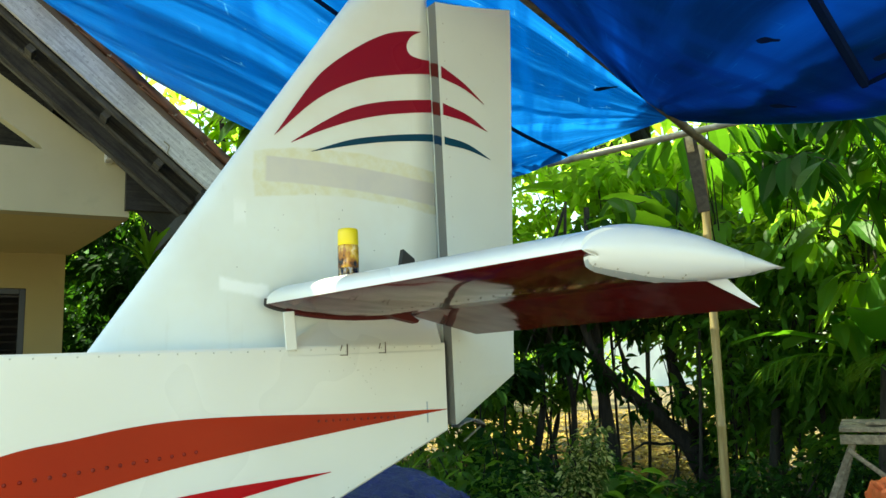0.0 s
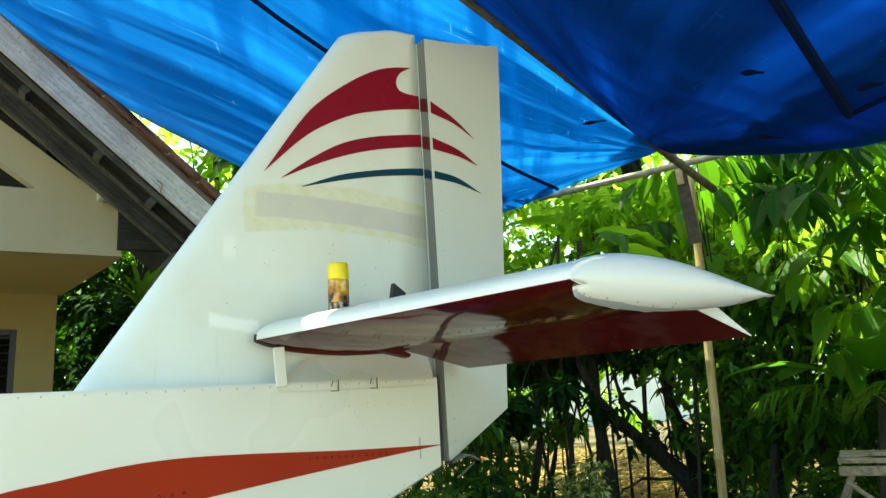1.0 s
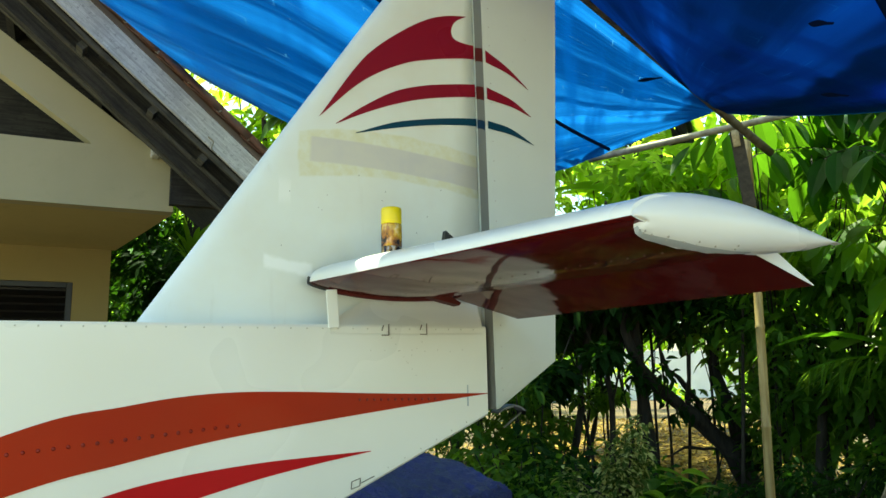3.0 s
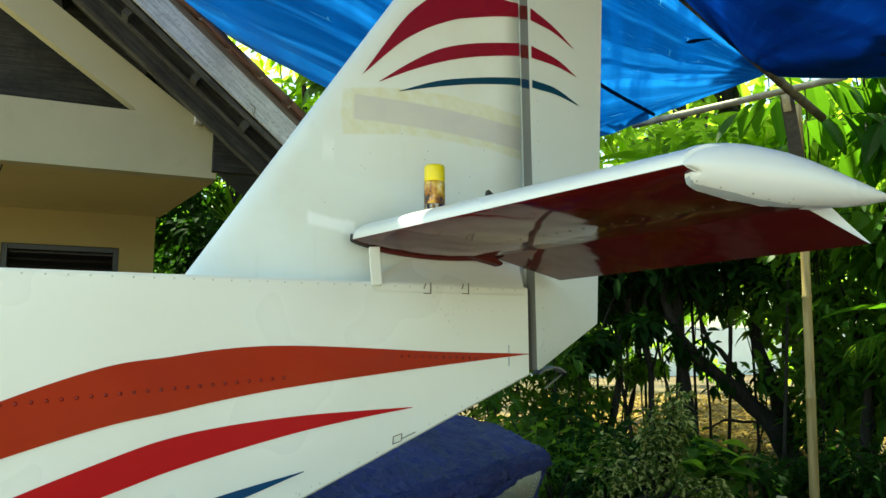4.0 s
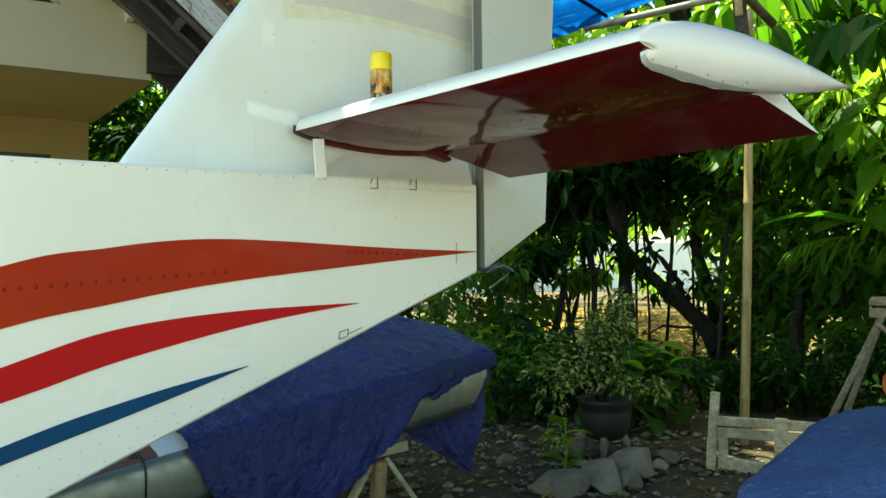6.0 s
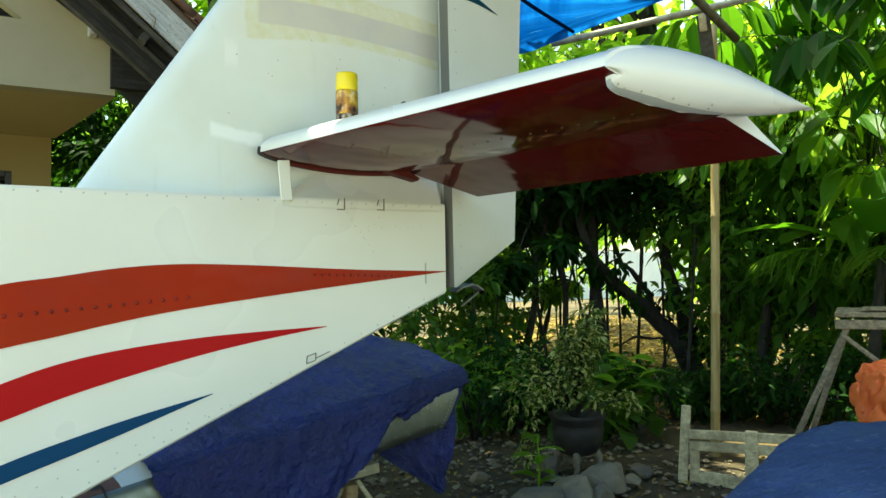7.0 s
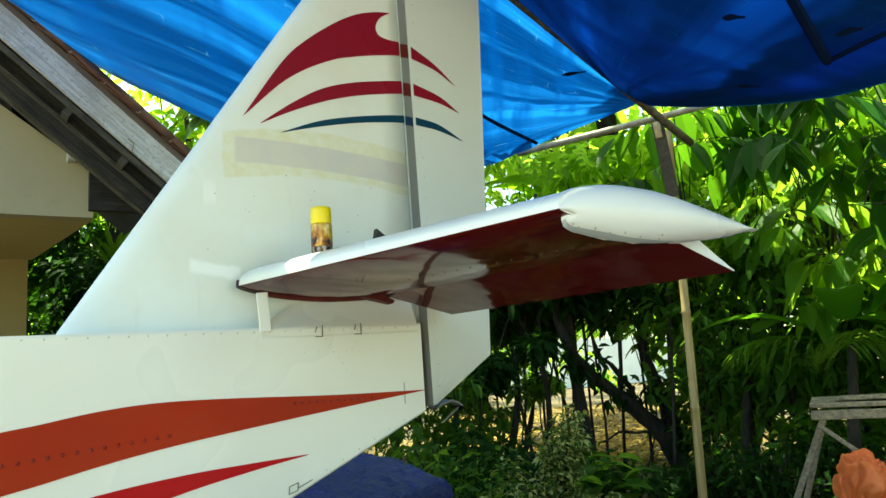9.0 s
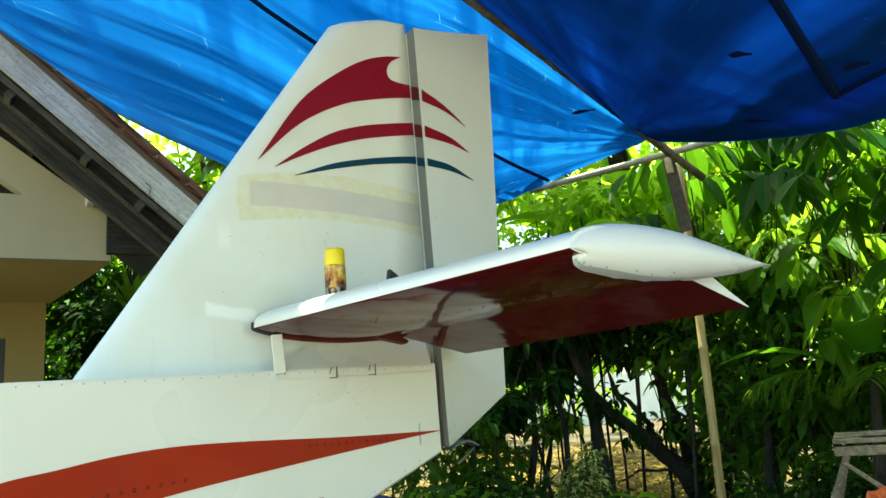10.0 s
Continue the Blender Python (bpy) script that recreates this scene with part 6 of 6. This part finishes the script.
for k in range(8000):
    x, y = polar(r.uniform(31, 53), r.uniform(8, 20))
    a = r.uniform(0, 6.28)
    spots.append((Vector((x, y, 0.012 + r.random() * 0.03)), Vector((math.cos(a), math.sin(a), r.uniform(-0.1, 0.3))), r.uniform(0.08, 0.18), r.uniform(0.03, 0.06), r.uniform(-0.4, 0.4)))
tagged(new("leaf_litter", mesh_of("leaf_litter", *leaf_mesh(spots, 2), DRY)), "dry brown fallen leaves on the ground", "leaf litter", kind="stuff")

# wing on trestles behind the fuselage, partly covered
A, B = Vector((-1.30, 0.26, 0.240)), Vector((0.725, 0.60, 0.556))
back = Vector((-0.28, 0.80, 0.20))
wing = thing("wing_panel", "bare aluminium wing panel lying on trestles", "wing", at=(-0.2, 0.6, 0.3))


def wing_pt(u, v):
    """u along the span, v round the nose: 0 at the lower rear, 1 at the upper rear."""
    p = A.lerp(B, u)
    if v < 0.5:
        a = v / 0.5
        prof = [(0.45, -0.155), (0.14, -0.178), (0.012, -0.172), (0.0, -0.10), (0.0, -0.02)]
    else:
        a = (v - 0.5) / 0.5
        prof = [(0.0, -0.02), (0.012, 0.012), (0.05, 0.035), (0.35, 0.12), (1.0, 0.20)]
    t = a * (len(prof) - 1)
    i = min(int(t), len(prof) - 2)
    w, h = [prof[i][q] + (prof[i + 1][q] - prof[i][q]) * (t - i) for q in (0, 1)]
    p -= (B - A) * (0.28 * max(0.0, -h - 0.02) * u ** 6)        # the end is cut aslant
    return p + Vector((back.x * w, back.y * w, h))


piece("skin", *sheet(24, 11, lambda u, v: wing_pt(u, v * 0.6875)), ALU, wing, "dull aluminium nose skin", True)
piece("upper_skin", *sheet(12, 5, lambda u, v: wing_pt(u * 0.31, 0.6875 + v * 0.3125)), PRIMER_BROWN, wing, "brown primed upper skin", True)
piece("upper_skin", *sheet(16, 5, lambda u, v: wing_pt(0.31 + 0.69 * u, 0.6875 + v * 0.3125)), RUDDER_WHITE, wing, "pale primed upper skin", True)
piece("slot", [wing_pt(0.27, 0.75) + Vector((0, 0, 0.003)), wing_pt(0.283, 0.75) + Vector((0, 0, 0.003)), wing_pt(0.262, 0.92) + Vector((0, 0, 0.003)), wing_pt(0.25, 0.92) + Vector((0, 0, 0.003))], [(0, 1, 2, 3)], BLACK, wing, "dark slot in the skin")
ends = [wing_pt(1, k / 16) for k in range(17)]
piece("end_rib", ends, [tuple(range(17))], ALU, wing)
ends = [wing_pt(0, k / 16) for k in range(17)]
piece("end_rib", ends, [tuple(range(17))], ALU, wing)
sm = [wing_pt(0.285, 0.25 + 0.6 * k / 12) + Vector((0, -0.003, 0.002)) for k in range(13)]
piece("joint", *tube(sm, [0.004] * 13, 5), DARK_WOOD, wing)
rivets("rivets", [wing_pt(0.78 + 0.0135 * i, 0.44 - 0.02 * (i % 2)) + Vector((0, -0.002, 0)) for i in range(16)] + [wing_pt(0.985, 0.27 + 0.022 * i) + Vector((0, -0.002, -0.001)) for i in range(10)] + [wing_pt(0.80 + 0.04 * i, 0.30 + 0.02 * (i % 2)) + Vector((0, -0.002, -0.001)) for i in range(5)], (0.2, -1, 0), 0.0036, RIVET, wing)

cover = thing("blue_cover", "crumpled dark blue sheet draped over the wing panel", "cover sheet", at=(0.2, 0.7, 0.4))


HEM = [(0, 0.27), (0.10, 0.29), (0.35, 0.345), (0.42, 0.30), (0.50, 0.25), (0.58, 0.20), (0.64, 0.125), (0.68, 0.082), (0.705, 0.058), (0.735, 0.078), (0.79, 0.060), (0.868, 0.020), (0.967, 0.010), (1.1, 0.010)]


def cover_pt(u, v):
    for (a, ha), (b, hb) in zip(HEM, HEM[1:]):
        if a <= u <= b:
            hem = ha + (hb - ha) * (u - a) / (b - a)
    hem += (0.012 * noise.noise((u * 11, 0.7, 0)) + 0.012 * noise.noise((u * 40, 0.7, 0))) * (1.1 - u)
    hem = max(0.01, hem)
    q = v / 0.45 if v < 0.45 else 1.0
    s = 0.352 + 0.665 * u + 0.065 * (1 - q) * (1 - u) ** 3
    if v < 0.45:
        p = wing_pt(min(s, 1.0), 0.56) + Vector((0, -0.022 - 0.02 * (1 - q), 0.012 - hem * (1 - q)))
        p.y -= (0.014 * noise.noise((u * 9, q * 1.5, 2)) * 2 + 0.012 * noise.noise((u * 24 - q * 3, q * 2.5, 6))) * (1 - q)
    else:
        q = (v - 0.45) / 0.55
        p = wing_pt(min(s, 1.0), 0.56 + 0.44 * q) + Vector((0, -0.022 * (1 - q), 0.018 + 0.012 * (1 - q)))
    if s > 1.0:
        p += Vector((B - A).normalized() * ((s - 1.0) * 2.0))
    p.z += 0.014 * noise.noise((u * 8, v * 7, 1)) + 0.018 * (0.3 - abs(noise.noise((u * 16, v * 15, 4)))) + 0.014 * (0.3 - abs(noise.noise((u * 34, v * 30, 4)))) + 0.006 * noise.noise((u * 75, v * 60, 9))
    return p


piece("sheet", *sheet(200, 110, cover_pt), COVER, cover, "", True)


def end_pt(u, v):
    """Loose corner of the sheet hanging down behind the wing's end."""
    a, b, c = Vector((0.728, 0.60, 0.576)), Vector((0.29, 0.86, 0.345)), Vector((0.664, 0.62, 0.10))
    p = a.lerp(b, u * (1 - 0.92 * v)) + (c - a) * v
    q = Vector((0.012, -0.02, 0)) * noise.noise((u * 6, v * 4, 3.3)) * 2
    return p + q + Vector((0, 0, 0.012 * noise.noise((u * 14, 1.7, v * 3))))


piece("end_fold", *sheet(24, 20, end_pt), COVER, cover, "", True)

for tx_, ty_ in ((0.16, 0.53), (-0.85, 0.62)):
    h = 0.215 if tx_ > 0 else 0.10
    tr = thing("trestle", "raw timber trestle under the wing panel", "trestle", "trestles", at=(tx_, ty_, 0))
    part("post", bm_bar((tx_, ty_, -0.005), (tx_ + 0.01, ty_, h), 0.05, 0.05, 0.004, (0, 1, 0)), YELLOW_WOOD, tr)
    part("leg", bm_bar((tx_ - 0.17, ty_ - 0.02, -0.005), (tx_ - 0.01, ty_ + 0.03, h), 0.022, 0.04, 0.003, (0, 1, 0)), PALE_WOOD, tr)
    part("leg", bm_bar((tx_ + 0.19, ty_ - 0.04, -0.005), (tx_ + 0.05, ty_ + 0.03, h), 0.018, 0.026, 0.003, (0, 1, 0)), PALE_WOOD, tr)
    part("top_bar", bm_bar((tx_ - 0.10, ty_ + 0.03, h + 0.02), (tx_ + 0.14, ty_ + 0.03, h + 0.045), 0.05, 0.04, 0.003), PALE_WOOD, tr)

# low plank frame by the bamboo post
F0, F1 = Vector((1.885, 0.40, 0)), Vector((2.28, -0.35, 0))
fd = (F1 - F0).normalized()
fence = thing("plank_frame", "low pale weathered plank frame standing by the post", "fence", at=tuple(F0))
part("post", bm_bar(F0 + Vector((-0.015, 0, -0.005)), F0 + Vector((0.025, 0, 0.372)), 0.02, 0.045, 0.004, tuple(fd)), PALE_WOOD, fence)
part("post", bm_bar(F0 + fd * 0.06 + Vector((0, 0.012, -0.005)), F0 + fd * 0.06 + Vector((0, 0.012, 0.20)), 0.02, 0.045, 0.004, tuple(fd)), PALE_WOOD, fence)
part("post", bm_bar(F0 + fd * 0.295 + Vector((0, -0.02, -0.005)), F0 + fd * 0.300 + Vector((0, -0.02, 0.280)), 0.024, 0.058, 0.005, tuple(fd)), PALE_WOOD, fence)
for z, h, q1, dz in ((0.235, 0.046, 0.88, 0.035), (0.180, 0.046, 0.86, 0.03), (0.035, 0.062, 0.34, -0.012)):
    part("rail", bm_bar(F0 + fd * 0.03 + Vector((0, 0.005, z)), F0 + fd * q1 + Vector((0, 0.005, z + dz)), 0.018, h, 0.004), PALE_WOOD, fence)

# old workbench with splayed legs, orange sheet bundled on it
bench = thing("workbench", "old grey wooden workbench with splayed legs", "workbench", at=(2.75, -0.2, 0))
T0, T1 = Vector((2.49, -0.02, 0.765)), Vector((3.05, -0.95, 0.765))
td = (T1 - T0).normalized()
tn = Vector((-td.y, td.x, 0))
for k in range(3):
    part("top_board", bm_bar(T0 + tn * (0.06 + 0.15 * k) + Vector((0, 0, 0.046 + 0.004 * k)), T1 + tn * (0.06 + 0.15 * k) + Vector((0, 0, 0.046)), 0.14, 0.022, 0.003), BENCH_WOOD, bench)
part("top_board", bm_bar(T0 + td * 0.12 + tn * 0.10 + Vector((0, 0, 0.072)), T1 + tn * 0.04 + Vector((0, 0, 0.085)), 0.13, 0.018, 0.003), BENCH_WOOD, bench, "loose warped plank")
part("apron", bm_bar(T0, T1, 0.025, 0.045, 0.003), BENCH_WOOD, bench, "pale front rail")
for q, sp in ((0.06, -0.34), (0.92, 0.16)):
    for w in (0.03, 0.17):
        a = T0 + td * q + tn * w
        b = a + td * (sp * (0.75 if w > 0.1 else 1)) + Vector((0, 0, -0.77)) + tn * (0.04 if w > 0.1 else -0.04)
        part("leg", bm_bar(a, b, 0.03, 0.045, 0.003, tuple(tn)), BENCH_WOOD, bench)
part("brace", bm_bar(T0 + td * 0.03 + Vector((0, 0, -0.05)), T0 + td * 0.40 + Vector((0, 0, -0.36)), 0.02, 0.04, 0.003, tuple(tn)), BENCH_WOOD, bench)
part("brace", bm_bar(T0 + td * 0.78 + Vector((0, 0, -0.05)), T0 + td * 0.52 + Vector((0, 0, -0.36)), 0.02, 0.04, 0.003, tuple(tn)), BENCH_WOOD, bench)
part("lower_shelf", bm_bar(T0 + td * 0.10 + tn * 0.2 + Vector((0, 0, -0.465)), T1 + tn * 0.2 + Vector((0, 0, -0.465)), 0.40, 0.02, 0.003), BENCH_WOOD, bench)
# bundle: stiff plastic, folded into flat facets with creases between
r = random.Random(83)
facets = [(Vector((r.uniform(-1, 1), r.uniform(-1, 1), r.uniform(-0.8, 1))).normalized(), r.uniform(0.72, 1.0)) for q in range(26)]
bm = bmesh.new()
bmesh.ops.create_icosphere(bm, subdivisions=6, radius=1)
for v_ in bm.verts:
    c = v_.co.copy()
    w = c + 0.22 * noise.noise_vector(c * 1.6)
    k = min(1.25, min(d_ / max(0.05, n_.dot(w)) for n_, d_ in facets))
    pleat = abs(noise.noise(Vector((w.x * 3.4, w.y * 3.4, w.z * 1.1)) + Vector((0, 2, 5))))
    k += 0.75 * (min(pleat, 0.24) - 0.12) + 0.05 * (abs(noise.noise(w * 7)) - 0.2)
    v_.co = Vector((c.x * 0.165, c.y * 0.15, c.z * 0.178)) * k
    v_.co.z = max(v_.co.z, -0.115)
bmesh.ops.transform(bm, matrix=Matrix.Translation((2.485, -0.275, 0.415)) @ Matrix.Rotation(radians(-60), 4, "Z"), verts=bm.verts)
me = bpy.data.meshes.new("orange_sheet")
bm.to_mesh(me)
bm.free()
me.materials.append(ORANGE)
me.polygons.foreach_set("use_smooth", [True] * len(me.polygons))
tagged(new("orange_sheet", me), "crumpled orange plastic sheet bundled on the workbench shelf", "plastic sheet")

# second covered wing in the foreground
fw = thing("covered_wing", "wing panel under a faded blue plastic sheet", "wing", at=(0.9, -1.2, 0))


def fore_pt(u, v):
    """u along the far edge, v from the far edge towards the open side."""
    e = [Vector((-0.15, -1.42, 0.36)), Vector((0.33, -1.10, 0.50)), Vector((0.78, -0.94, 0.56)), Vector((1.16, -0.86, 0.565)), Vector((1.45, -0.99, 0.57)), Vector((2.2, -1.5, 0.58))]
    t = u * 5
    i = min(int(t), 4)
    p = e[i].lerp(e[i + 1], t - i)
    if v < 0.3:
        q = 1 - v / 0.3
        p = p + Vector((0.01, 0.03, 0)) * q + Vector((0, 0, -q * q * (p.z + 0.0)))
    else:
        q = (v - 0.3) / 0.7
        p = p + Vector((0.35, -1.0, 0.02)) * q
    p.z = max(0.0, p.z + 0.007 * noise.noise((u * 16, v * 11, 0)) + 0.014 * noise.noise((u * 5, v * 4, 6)) + 0.004 * noise.noise((u * 40, v * 26, 2)))
    return p


piece("sheet", *sheet(110, 70, fore_pt), COVER_FADED, fw, "faded blue sheet", True)
bare = [Vector((0.90, -1.29, 0.603)), Vector((0.60, -1.40, 0.603)), Vector((0.72, -1.78, 0.612)), Vector((1.25, -1.62, 0.612))]
piece("bare_skin", *sheet(12, 8, lambda u, v: bare[0].lerp(bare[1], u).lerp(bare[3].lerp(bare[2], u), v) + Vector((0, 0, 0.004 * math.sin(u * 5)))), CAP_WHITE, fw, "pale bare wing skin showing past the sheet", True)

# far edge: pale wall and woods behind the garden
bw = bm_box((2.0, 25.0, 0), (40, 25.3, 2.25), 0)
me = bpy.data.meshes.new("garden_wall")
bw.to_mesh(me)
bw.free()
me.materials.append(PALE_WALL)
tagged(new("garden_wall", me), "pale sunlit garden wall beyond the trees", "wall", kind="structure")
r = random.Random(31)
cl = blobs(r, 40, (-12, 22), (19, 25), (0.2, 5.0), (1.2, 1.9))
tagged(new("far_woods", mesh_of("far_woods", *leaf_mesh(crown_spots(r, cl, 15000, 0.55, 0.5, 0.2), 2), LEAF_SHADE)), "far dark green woods behind the house", "woods", kind="stuff")
cl = blobs(r, 46, (22, 100), (20, 27), (1.5, 5.2), (1.1, 1.8))
tagged(new("far_woods", mesh_of("far_woods", *leaf_mesh(crown_spots(r, cl, 5200, 0.42, 0.5, 0.2), 2), LEAF_BRIGHT)), "far green woods behind the garden", "woods", kind="stuff")
